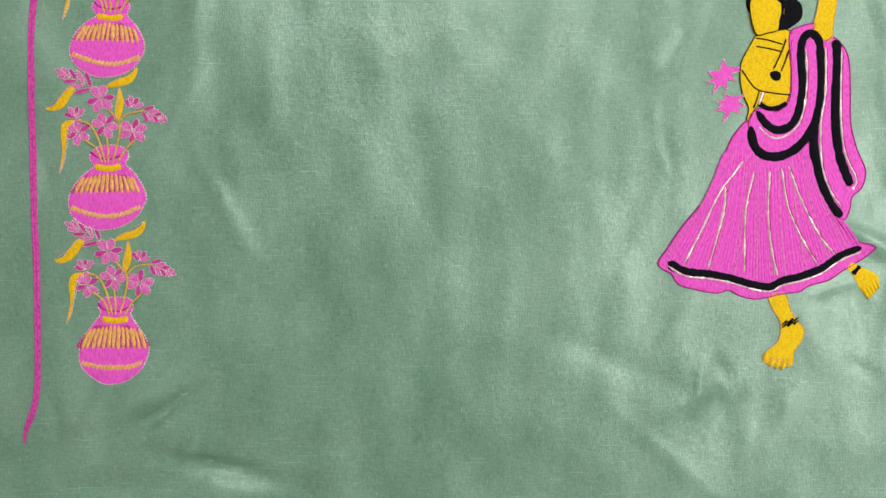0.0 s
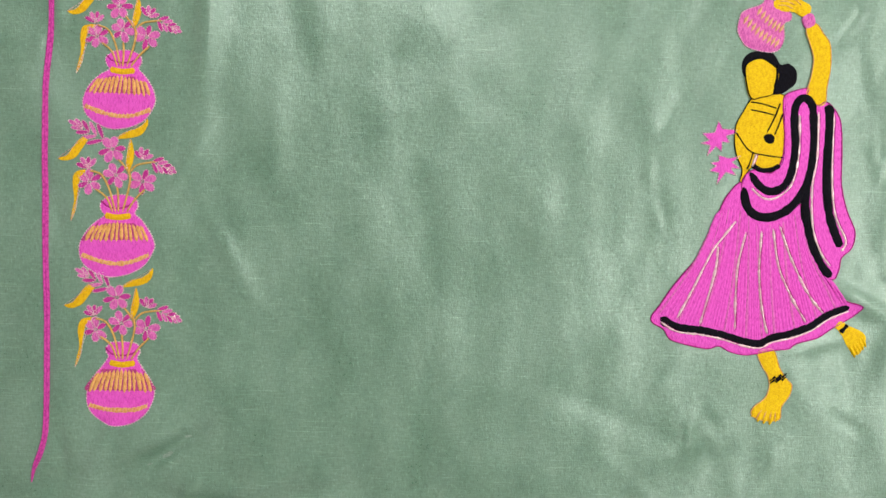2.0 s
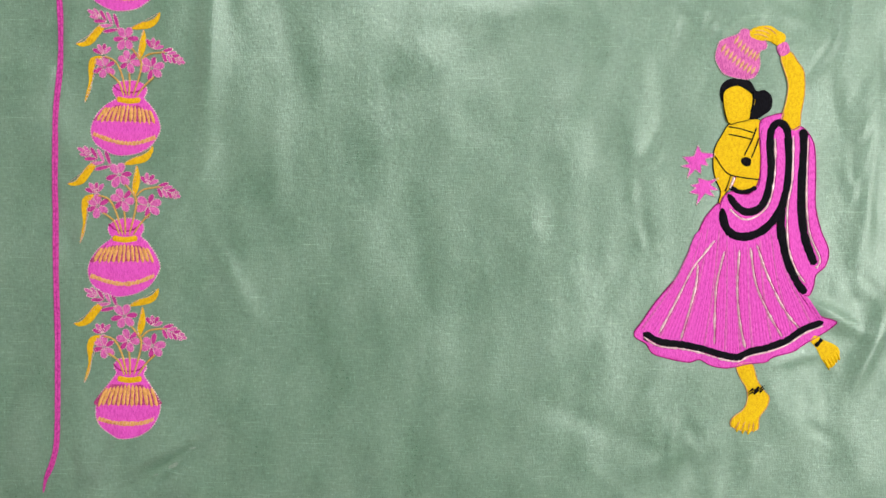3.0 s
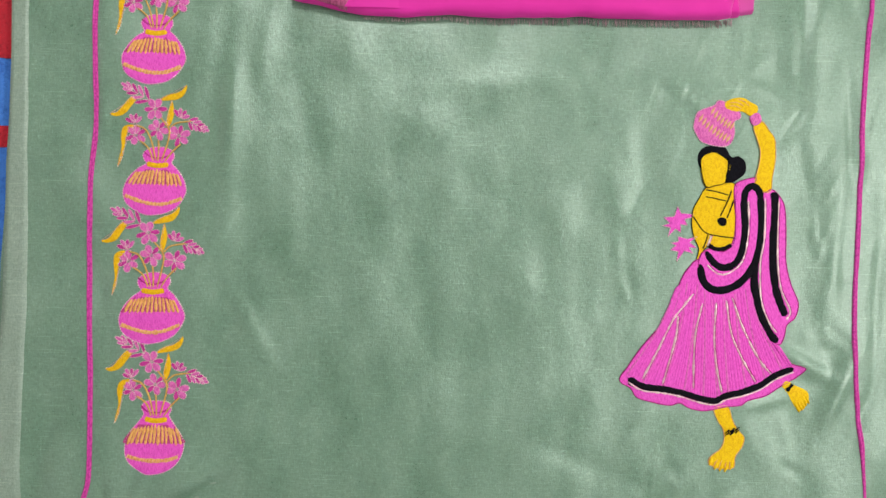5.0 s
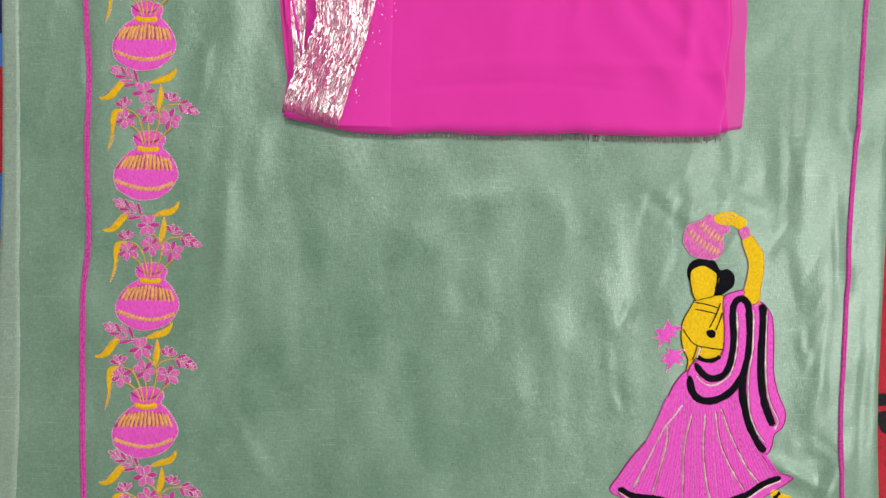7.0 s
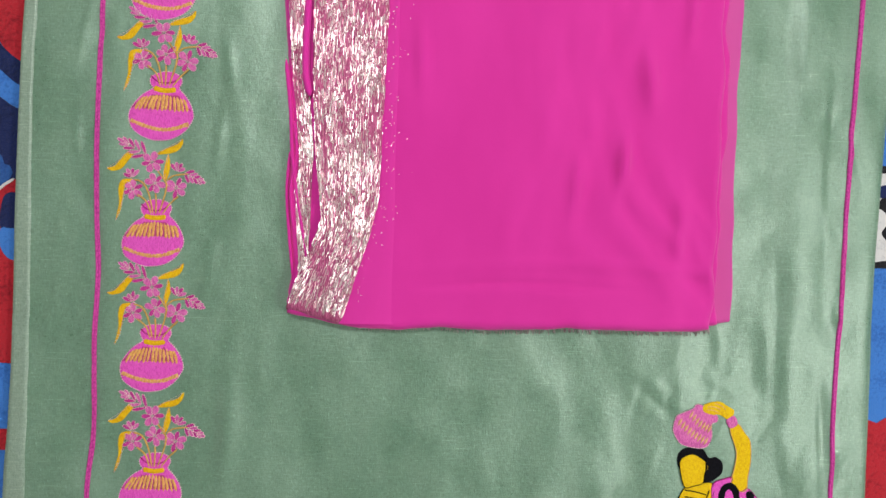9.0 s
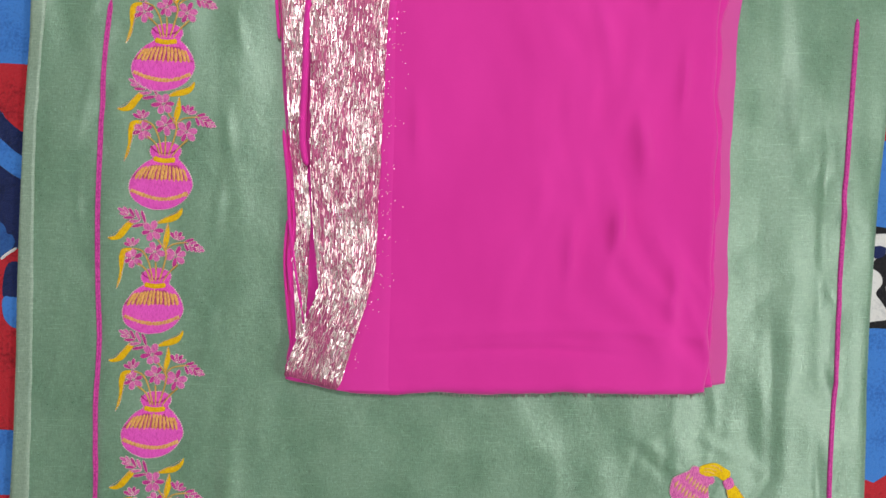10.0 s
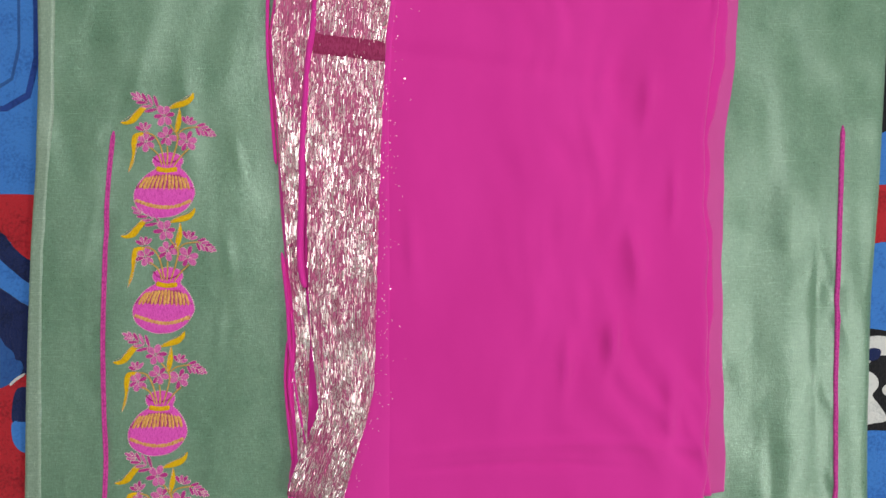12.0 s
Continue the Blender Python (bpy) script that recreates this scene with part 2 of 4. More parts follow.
for k in range(64):  # puckers round the large figure motif
    a = fold_rng.uniform(0, 2 * math.pi)
    r = fold_rng.uniform(1.02, 1.35)
    FOLDS.append((0.335 + 0.105 * r * math.cos(a), 0.09 + 0.225 * r * math.sin(a), 90 + fold_rng.gauss(0, 28), fold_rng.uniform(0.010, 0.026), fold_rng.uniform(0.0040, 0.0070), fold_rng.uniform(-0.0022, 0.0022)))
for k in range(90):  # soft creases all over
    FOLDS.append((fold_rng.uniform(-0.48, 0.54), fold_rng.uniform(-0.4, 1.2), fold_rng.gauss(88, 28), fold_rng.uniform(0.025, 0.09), fold_rng.uniform(0.008, 0.024), fold_rng.uniform(-0.0018, 0.0024)))
for k in range(40):  # puckers along the cords
    x = fold_rng.choice((-0.397, 0.503)) + fold_rng.uniform(-0.012, 0.012)
    FOLDS.append((x, fold_rng.uniform(-0.2, 0.9), fold_rng.uniform(60, 120), fold_rng.uniform(0.012, 0.04), fold_rng.uniform(0.0045, 0.008), fold_rng.uniform(-0.0032, 0.0028)))
FOLD_CELLS = {}
for k, (fx, fy, _, half, wide, _) in enumerate(FOLDS):
    reach = 2.3 * max(half, wide)
    for i in range(math.floor((fx - reach) * 20), math.floor((fx + reach) * 20) + 1):
        for j in range(math.floor((fy - reach) * 20), math.floor((fy + reach) * 20) + 1):
            FOLD_CELLS.setdefault((i, j), []).append(k)
FOLD_TURNS = [(math.cos(radians(a)), math.sin(radians(a))) for _, _, a, *_ in FOLDS]


def ease(t):
    t = min(1.0, max(0.0, t))
    return t * t * (3 - 2 * t)


def lift(x, y):
    """Height of the green cloth over its resting plane."""
    z = -0.012 * ease((-0.12 - y) / 0.13) * ease((0.06 - x) / 0.30) + 0.0032 * noise.noise((x * 2.6 + 7, y * 1.1, 0.3)) + 0.0019 * noise.noise((x * 8.5, y * 4.6 + 5, 1.7)) + 0.00030 * noise.noise((x * 24, y * 15, 4.1))
    for k in FOLD_CELLS.get((math.floor(x * 20), math.floor(y * 20)), ()):
        cx, cy, _, half, wide, high = FOLDS[k]
        c, s = FOLD_TURNS[k]
        u, v = ((x - cx) * c + (y - cy) * s) / half, ((y - cy) * c - (x - cx) * s) / wide
        if u * u + v * v < 5.0:
            z += high * (math.exp(-u * u - v * v) - 0.0067)
    return z


def pad(bm, outline, rise, puff, slot=0, step=0.006, base=lift, rim=0.0025):
    """A flat embroidered field with a soft padded top, laid on the cloth, inside a closed outline."""
    poly = np.array(outline)
    keep = [0]
    for i in range(1, len(poly)):
        if np.hypot(*(poly[i] - poly[keep[-1]])) > 0.0007:
            keep.append(i)
    poly = poly[keep]
    pts = [Vector(p) for p in poly]
    lo, hi = poly.min(0), poly.max(0)
    y, row = lo[1] + step / 2, 0
    while y < hi[1]:
        x = lo[0] + step / 2 + (row % 2) * step / 2
        while x < hi[0]:
            if inside(poly, x, y) and edge_distance(poly, x, y) > min(0.45 * step, 0.0016):
                pts.append(Vector((x, y)))
            x += step
        y, row = y + step * 0.87, row + 1
    count = len(poly)
    made, _, faces, *_ = delaunay_2d_cdt(pts, [], [list(range(count))], 1, 1e-7)
    verts = []
    for p in made:
        d = edge_distance(poly, p.x, p.y)
        f = min(1.0, d / rim)
        verts.append(bm.verts.new((p.x, p.y, base(p.x, p.y) + rise + puff * math.sqrt(1 - (1 - f) ** 2))))
    for f in faces:
        try:
            q = bm.faces.new([verts[i] for i in f])
            q.material_index = slot
            q.normal_update()
            if q.normal.z < 0:
                q.normal_flip()
        except ValueError:
            pass
    ring = [bm.verts.new((x, y, base(x, y) - 0.0008)) for x, y in poly]
    tops = [bm.verts.new((x, y, base(x, y) + rise)) for x, y in poly]
    for i in range(count):
        j = (i + 1) % count
        bm.faces.new((ring[i], ring[j], tops[j], tops[i])).material_index = slot


def ribbon(bm, line, width, high, rise=0.0, slot=0, base=lift, taper=0.15, closed=False, wobble=0.0):
    """A rounded raised thread, cord or band that follows a line on the cloth."""
    n, rows = len(line), []
    for i, p in enumerate(line):
        a, b = (line[i - 1], line[(i + 1) % n]) if closed else (line[max(i - 1, 0)], line[min(i + 1, n - 1)])
        d = np.array(b) - np.array(a)
        d = d / max(np.hypot(*d), 1e-9)
        e = 1.0
        if not closed and taper > 0:
            e = max(0.12, min(1.0, min(i, n - 1 - i) / max(1, taper * n)) ** 0.5)
        w = 0.5 * width * e * (1 + wobble * noise.noise((p[0] * 300, p[1] * 300, 2)))
        row = []
        for k in range(5):
            t = math.pi * k / 4
            x, y = p[0] - d[1] * w * math.cos(t), p[1] + d[0] * w * math.cos(t)
            row.append(bm.verts.new((x, y, base(x, y) + rise - 0.0006 + (high + 0.0006) * math.sin(t) * (0.5 + 0.5 * e))))
        rows.append(row)
    for i in range(n if closed else n - 1):
        a, b = rows[i], rows[(i + 1) % n]
        for k in range(4):
            bm.faces.new((a[k], a[k + 1], b[k + 1], b[k])).material_index = slot
    return rows


def sheet(bm, left, right, low, high, cols, rows, top, bottom, radius, relief, slot=0):
    """A folded cloth layer between two edge lines, with rounded edges. low: the near edge as a line over x."""
    grid = []
    for j in range(rows + 1):
        v = j / rows
        row = []
        for i in range(cols + 1):
            u = i / cols
            u = 0.5 - 0.5 * math.cos(math.pi * u) if cols > 8 else u
            y0 = low
            y = y0 + (high - y0) * v ** 1.15
            x = along(left, y) * (1 - u) + along(right, y) * u
            x += 0.0026 * u * noise.noise((y * 18, right[0][0] * 60, 1.0)) + 0.0020 * (1 - u) * noise.noise((y * 16, 3.0, left[0][0] * 40))
            e = min(u, 1 - u) * (along(right, y) - along(left, y))
            e = min(e, y - y0)
            f = min(1.0, max(0.0, e / radius))
            yy = y + NEAR_EDGE(x) * (1 - v) ** 3
            z = bottom + (top - bottom) * math.sqrt(max(0.0, 1 - (1 - f) ** 2)) + relief(x, yy) * f
            row.append(bm.verts.new((x, yy, z)))
        grid.append(row)
    for j in range(rows):
        for i in range(cols):
            bm.faces.new((grid[j][i], grid[j][i + 1], grid[j + 1][i + 1], grid[j + 1][i])).material_index = slot


def mm(points, ox=0.0, oy=0.0, k=0.001):
    return [(ox + x * k, oy + y * k) for x, y in points]


def box(name, size, centre, mat, parent=None):
    bm = bmesh.new()
    bmesh.ops.create_cube(bm, size=1.0, matrix=Matrix.Translation(centre) @ Matrix.Diagonal((*size, 1)))
    bmesh.ops.bevel(bm, geom=bm.edges[:], offset=0.004, segments=1, affect="EDGES")
    return finish(name, bm, mat, parent, smooth=False)


# ---- the room that closes the place ----
tagged(box("floor", (4.4, 4.6, 0.10), (0.0, 0.5, -0.115), TILE), "plain beige tiled floor under the blanket", "floor", kind="structure")
tagged(box("ceiling", (4.4, 4.6, 0.10), (0.0, 0.5, 2.75), WALL), "plain white painted ceiling", "ceiling", kind="structure")
for name, size, at in (("wall_north", (4.4, 0.1, 2.78), (0, 2.76, 1.32)), ("wall_south", (4.4, 0.1, 2.78), (0, -1.76, 1.32)),
                       ("wall_east", (0.1, 4.4, 2.78), (2.16, 0.5, 1.32)), ("wall_west", (0.1, 4.4, 2.78), (-2.16, 0.5, 1.32))):
    tagged(box(name, size, at, WALL), "plain white painted wall", "wall", kind="structure")


# ---- printed fleece blanket ----
def blanket_top(x, y):
    return -0.0105 - 0.030 * ease((-0.05 - y) / 0.13) * ease((0.18 - x) / 0.25) + 0.0016 * noise.noise((x * 5, y * 4, 9.0)) + 0.0005 * noise.noise((x * 30, y * 30, 3.0))


def build_blanket():
    bm = bmesh.new()
    xs, ys = np.linspace(-0.95, 0.98, 98), np.linspace(-0.75, 1.65, 121)
    grid = [[bm.verts.new((x, y, blanket_top(x, y) - (0.040 if i in (0, 97) or j in (0, 120) else 0))) for i, x in enumerate(xs)] for j, y in enumerate(ys)]
    for j in range(120):
        for i in range(97):
            bm.faces.new((grid[j][i], grid[j][i + 1], grid[j + 1][i + 1], grid[j + 1][i]))
    under = [[bm.verts.new((x, y, -0.064)) for x in (xs[0], xs[-1])] for y in (ys[0], ys[-1])]
    bm.faces.new((under[0][0], under[1][0], under[1][1], under[0][1]))
    blanket = finish("blanket", bm, BLUE)
    tagged(blanket, "blue fleece blanket printed with red, navy and white shapes", "blanket")
    prints = (
        ("dark_line", DEEP_BLUE, 0.0006, ((-504, 1130), (-498, 1130), (-497, 908), (-640, 900), (-640, 906), (-503, 914))),
        ("dark_line", MID_BLUE, 0.0005, ((-523, 1130), (-520, 1130), (-519, 930), (-640, 922), (-640, 925), (-522, 933))),
        ("red_patch", RED, 0.0006, ((-640, 780), (-560, 786), (-480, 784), (-455, 760), (-460, 700), (-500, 700), (-530, 735), (-600, 745))),
        ("navy_patch", NAVY, 0.0010, ((-640, 780), (-570, 772), (-536, 752), (-520, 726), (-498, 706), (-460, 690), (-460, 665), (-496, 676), (-520, 695), (-545, 712), (-600, 715))),
        ("navy_patch", NAVY, 0.0008, ((-640, 700), (-560, 684), (-528, 668), (-497, 648), (-460, 640), (-460, 540), (-500, 560), (-530, 580), (-640, 590))),
        ("mid_blue_patch", MID_BLUE, 0.0012, ((-600, 640), (-550, 622), (-528, 610), (-508, 588), (-500, 572), (-516, 552), (-545, 548), (-610, 560))),
        ("red_patch", RED, 0.0014, ((-640, 552), (-560, 548), (-527, 547), (-500, 562), (-455, 570), (-450, 440), (-460, 350), (-500, 346), (-560, 350), (-640, 340))),
        ("white_line", WHITE, 0.0022, ((-516, 553), (-508, 560), (-499, 565), (-499, 562), (-508, 556), (-515, 550))),
        ("navy_patch", NAVY, 0.0022, ((-508, 545), (-494, 548), (-470, 540), (-470, 500), (-498, 502), (-512, 505), (-513, 525))),
        ("pale_blue_patch", BLUE, 0.0026, ((-512, 505), (-496, 506), (-470, 500), (-470, 466), (-496, 468), (-506, 474), (-512, 486))),
        ("red_patch", RED, 0.0008, ((-600, 270), (-520, 268), (-480, 266), (-470, 246), (-510, 243), (-600, 240))),
        ("red_patch", RED, 0.0008, ((-600, -60), (-500, -50), (-470, -80), (-470, -300), (-600, -300))),
        ("black_patch", INK, 0.0008, ((560, 1010), (610, 1000), (680, 990), (680, 872), (600, 866), (565, 872))),
        ("red_patch", RED, 0.0008, ((550, 790), (580, 794), (680, 800), (680, 720), (590, 722), (550, 724))),
        ("black_outline", INK, 0.0006, ((520, 605), (550, 612), (590, 606), (640, 590), (640, 540), (660, 500), (640, 482), (560, 484), (510, 486), (505, 540))),
        ("white_patch", WHITE, 0.0016, ((530, 588), (548, 600), (575, 602), (600, 590), (596, 576), (570, 578), (556, 570), (550, 562), (530, 566))),
        ("white_patch", WHITE, 0.0016, ((520, 560), (548, 560), (563, 552), (566, 540), (558, 528), (566, 516), (576, 498), (560, 493), (520, 494))),
        ("white_patch", WHITE, 0.0016, ((574, 540), (600, 548), (625, 540), (625, 510), (600, 500), (586, 520), (572, 530))),
        ("navy_patch", NAVY, 0.0020, ((552, 584), (562, 588), (570, 584), (566, 574), (554, 572))),
        ("red_patch", RED, 0.0008, ((500, 300), (560, 290), (680, 310), (680, -280), (520, -280), (505, 0))),
        ("black_patch", INK, 0.0018, ((520, 98), (548, 99), (585, 96), (600, 88), (560, 84), (520, 86))),
        ("black_patch", INK, 0.0018, ((545, 72), (556, 78), (580, 74), (600, 58), (575, 46), (552, 52))),
    )
    for name, mat, rise, pts in prints:
        bm = bmesh.new()
        pad(bm, curve_through(mm(pts), True, 4), rise, 0.0006, step=0.02, base=blanket_top)
        part(name, bm, mat, blanket)


build_blanket()

# ---- green cloth ----
EDGE_LEFT = mm(((-520, -480), (-512, -120), (-501, 60), (-497, 178), (-492, 277), (-490, 345), (-489, 440), (-489, 500), (-488, 596), (-487, 680), (-486, 730), (-482, 816), (-481, 960), (-483, 1030), (-480, 1350)))
EDGE_RIGHT = mm(((564, -480), (555, -130), (549, -45), (544, 50), (543, 125), (545, 200), (546, 299), (546, 403), (549, 510), (555, 599), (558, 652), (566, 741), (579, 884), (588, 985), (606, 1350)))
HEM_IN = mm(((-490, -480), (-482, -120), (-474, 60), (-472, 178), (-471, 277), (-471, 440), (-471, 520), (-473, 677), (-469, 795), (-462, 886), (-462, 1027), (-460, 1350)))


def build_cloth():
    cols, rows = 250, 420
    bm = bmesh.new()
    grid = []
    for j in range(rows + 1):
        y = -0.46 + 1.78 * j / rows
        xl, xr = along(EDGE_LEFT, y), along(EDGE_RIGHT, y)
        row = []
        for i in range(cols + 1):
            x = xl + (xr - xl) * i / cols
            f = min(1.0, (xr - x) / 0.016)
            z = lift(x, y) - 0.006 * (1 - math.sqrt(max(0.0, 1 - (1 - f) ** 2)))
            row.append(bm.verts.new((x, y, z)))
        low_l = bm.verts.new((xl + 0.001, y, lift(xl, y) - 0.0016))
        low_r = bm.verts.new((xr - 0.002, y, -0.0115))
        grid.append([low_l, *row, low_r])
    for j in range(rows):
        for i in range(cols + 2):
            bm.faces.new((grid[j][i], grid[j][i + 1], grid[j + 1][i + 1], grid[j + 1][i]))
    cloth = finish("green_saree", bm, GREEN)
    tagged(cloth, "pale green tissue silk cloth with embroidered border, spread flat on blanket", "fabric")

    bm = bmesh.new()
    rows_s = []
    for j in range(241):
        y = -0.46 + 1.78 * j / 240
        a, b = along(EDGE_LEFT, y) - 0.0008, along(HEM_IN, y) + 0.0012 * noise.noise((y * 30, 1, 1))
        rows_s.append([bm.verts.new((a + (b - a) * u, y, lift(a + (b - a) * u, y) + h)) for u, h in ((0, -0.002), (0.01, 0.0007), (0.25, 0.0009), (0.5, 0.0009), (0.75, 0.0009), (0.99, 0.0007), (1, -0.0003))])
    for a, b in zip(rows_s, rows_s[1:]):
        for k in range(6):
            bm.faces.new((a[k], a[k + 1], b[k + 1], b[k]))
    part("selvage", bm, SELVAGE, cloth, "paler green woven selvage strip")

    # the folded lower layers that peep out along the edges
    across = (0, 0.002, *(k / 48 for k in range(1, 48)), 0.998, 1)
    for name, shift, drop, right in (("lower_layer", -0.004, -0.0026, 0.0), ("bottom_layer", -0.009, -0.0046, 0.0035)):
        bm = bmesh.new()
        rows_s = []
        for j in range(161):
            y = -0.46 + 1.78 * j / 160
            swing = max(0.0, min(1.0, (0.36 - y) / 0.25))
            xl = along(EDGE_LEFT, y) + shift * swing + 0.003 * (1 - swing)
            xr = along(EDGE_RIGHT, y) + right * (0.6 + 0.6 * noise.noise((y * 7, 3, 1))) - 0.001
            row = []
            for u in across:
                x = xl + (xr - xl) * u
                row.append(bm.verts.new((x, y, lift(x, y) + drop - (0.0 if 0 < u < 1 else 0.003))))
            rows_s.append(row)
        for a, b in zip(rows_s, rows_s[1:]):
            for k in range(len(across) - 1):
                bm.faces.new((a[k], a[k + 1], b[k + 1], b[k]))
        part(name, bm, SELVAGE if shift == -0.004 else GREEN, cloth)
    return cloth


saree = build_cloth()

# ---- magenta cords ----
CORD_LEFT = mm(((-424, -200), (-418, -183), (-409, -164), (-403, -142), (-401, -108), (-401, -35), (-402, 60), (-401, 180), (-399, 220), (-394, 262), (-394, 311), (-396, 377), (-394, 442), (-397, 560), (-397, 686), (-394, 790), (-388, 863)))
CORD_RIGHT = mm(((520, -240), (511, -127), (505, -73), (497, -5), (494, 63), (495, 135), (497, 250), (498, 325), (503, 450), (506, 540), (510, 610), (514, 706), (519, 800), (523, 868)))


def build_cord(line, width):
    """Two strands couched side by side, as one profile with a groove along the middle."""
    bm = bmesh.new()
    pts = curve_through(line, False, 14)
    profile = ((-0.5, -0.3), (-0.46, 0.5), (-0.28, 1.0), (-0.10, 0.85), (0.0, 0.55), (0.10, 0.85), (0.28, 1.0), (0.46, 0.5), (0.5, -0.3))
    rows_c = []
    for i, p in enumerate(pts):
        d = np.array(pts[min(i + 1, len(pts) - 1)]) - np.array(pts[max(i - 1, 0)])
        d = d / max(np.hypot(*d), 1e-9)
        e = min(1.0, 0.15 + i / 26, 0.3 + (len(pts) - 1 - i) / 4)
        w = width * e * (1 + 0.10 * noise.noise((p[0] * 90, p[1] * 90, 1)))
        rows_c.append([bm.verts.new((p[0] - d[1] * w * a, p[1] + d[0] * w * a, lift(p[0] - d[1] * w * a, p[1] + d[0] * w * a) + 0.0026 * h * e)) for a, h in profile])
    for a, b in zip(rows_c, rows_c[1:]):
        for k in range(len(profile) - 1):
            bm.faces.new((a[k], a[k + 1], b[k + 1], b[k]))
    return part("cord", bm, CORD, saree, "twisted magenta couched cord")


build_cord(CORD_LEFT, 0.0058)
build_cord(CORD_RIGHT, 0.0058)


# ---- flower pot motifs ----
POT_BODY = ((-15, 15), (-18, 10), (-16, 4), (-14, 0), (-24, -7), (-33, -17), (-39, -28), (-40, -38), (-36, -49), (-26, -57), (-13, -62), (-1, -62), (12, -59), (25, -51), (33, -40), (36, -30), (32, -17), (24, -5), (17, 2), (20, 9), (18, 16), (10, 20), (1, 21), (-9, 19))
POT_TALL = ((-13, 20), (-17, 12), (-14, 5), (-22, -6), (-31, -18), (-36, -31), (-35, -45), (-29, -55), (-17, -63), (-5, -66), (7, -64), (20, -57), (29, -47), (33, -32), (30, -20), (22, -7), (15, 4), (18, 10), (16, 18), (8, 21), (-5, 21))
FLOWERS = ((-5, 67, 12.6, 10), (-1, 41, 11.6, 50), (-27, 33, 11.6, 25), (25, 35, 12.2, 75))
BUDS = ((-29, 48, 105), (25, 57, 75))
SPRAYS = ((35, 54, 60, 43), (-13, 76, -47, 95))
LEAVES = (
    ((-48, -6), (-42, 7), (-39, 26), (-36, 38), (-26, 44), (-33, 46), (-42, 43), (-45, 33), (-44, 17), (-46, 5)),
    ((-59, 58), (-50, 61), (-41, 72), (-34, 79), (-27, 79), (-35, 67), (-42, 58), (-53, 55)),
    ((0, 77), (9, 84), (19, 87), (26, 91), (31, 97), (31, 90), (25, 82), (14, 78)),
    ((14, 77), (11, 66), (9, 53), (11, 45), (15, 52), (17, 63)),
)
STEMS = (
    ((-27, 45), (-16, 41), (-8, 27), (-2, 3)), ((-22, 27), (-11, 18), (-5, 3)), ((0, 29), (1, 17), (1, 3)), ((28, 26), (18, 16), (9, 3)),
    ((11, 47), (13, 34), (5, 3)), ((1, 57), (9, 47), (14, 38)), ((13, 44), (21, 51), (40, 54)),
)


def petal(bm, x, y, angle, length, wide, slot, turn, place, rise=0.0006):
    c, s = math.cos(angle), math.sin(angle)
    ring = []
    for k in range(10):
        t = 2 * math.pi * k / 10
        u, v = 0.5 * length * (1 + math.cos(t)), 0.5 * wide * math.sin(t) * (0.75 + 0.35 * math.cos(t) * 0.4)
        ring.append(place(x + u * c - v * s, y + u * s + v * c))
    pad(bm, ring, rise, 0.0007, slot, step=0.004, rim=0.0018)
    beads(bm, ring, PETAL_RNG, 0.0013, 0.0027, 2, rise)


PETAL_RNG = random.Random(77)


def beads(bm, ring, rng, wide=0.0021, pitch=0.0029, slot=0, rise=0.0006):
    """Short couching stitches one after another round a closed line, with small gaps."""
    pts = np.array(list(ring) + [ring[0]])
    run = np.concatenate(([0.0], np.cumsum(np.hypot(*np.diff(pts, axis=0).T))))
    at = 0.0
    while at < run[-1] - 0.4 * pitch:
        end = at + pitch * rng.uniform(0.65, 0.95)
        line = [(float(np.interp(d, run, pts[:, 0])), float(np.interp(d, run, pts[:, 1]))) for d in (at, 0.5 * (at + end), end)]
        ribbon(bm, line, wide * rng.uniform(0.8, 1.25), 0.0011, rise, slot, taper=0.4)
        at += pitch * rng.uniform(0.9, 1.1)


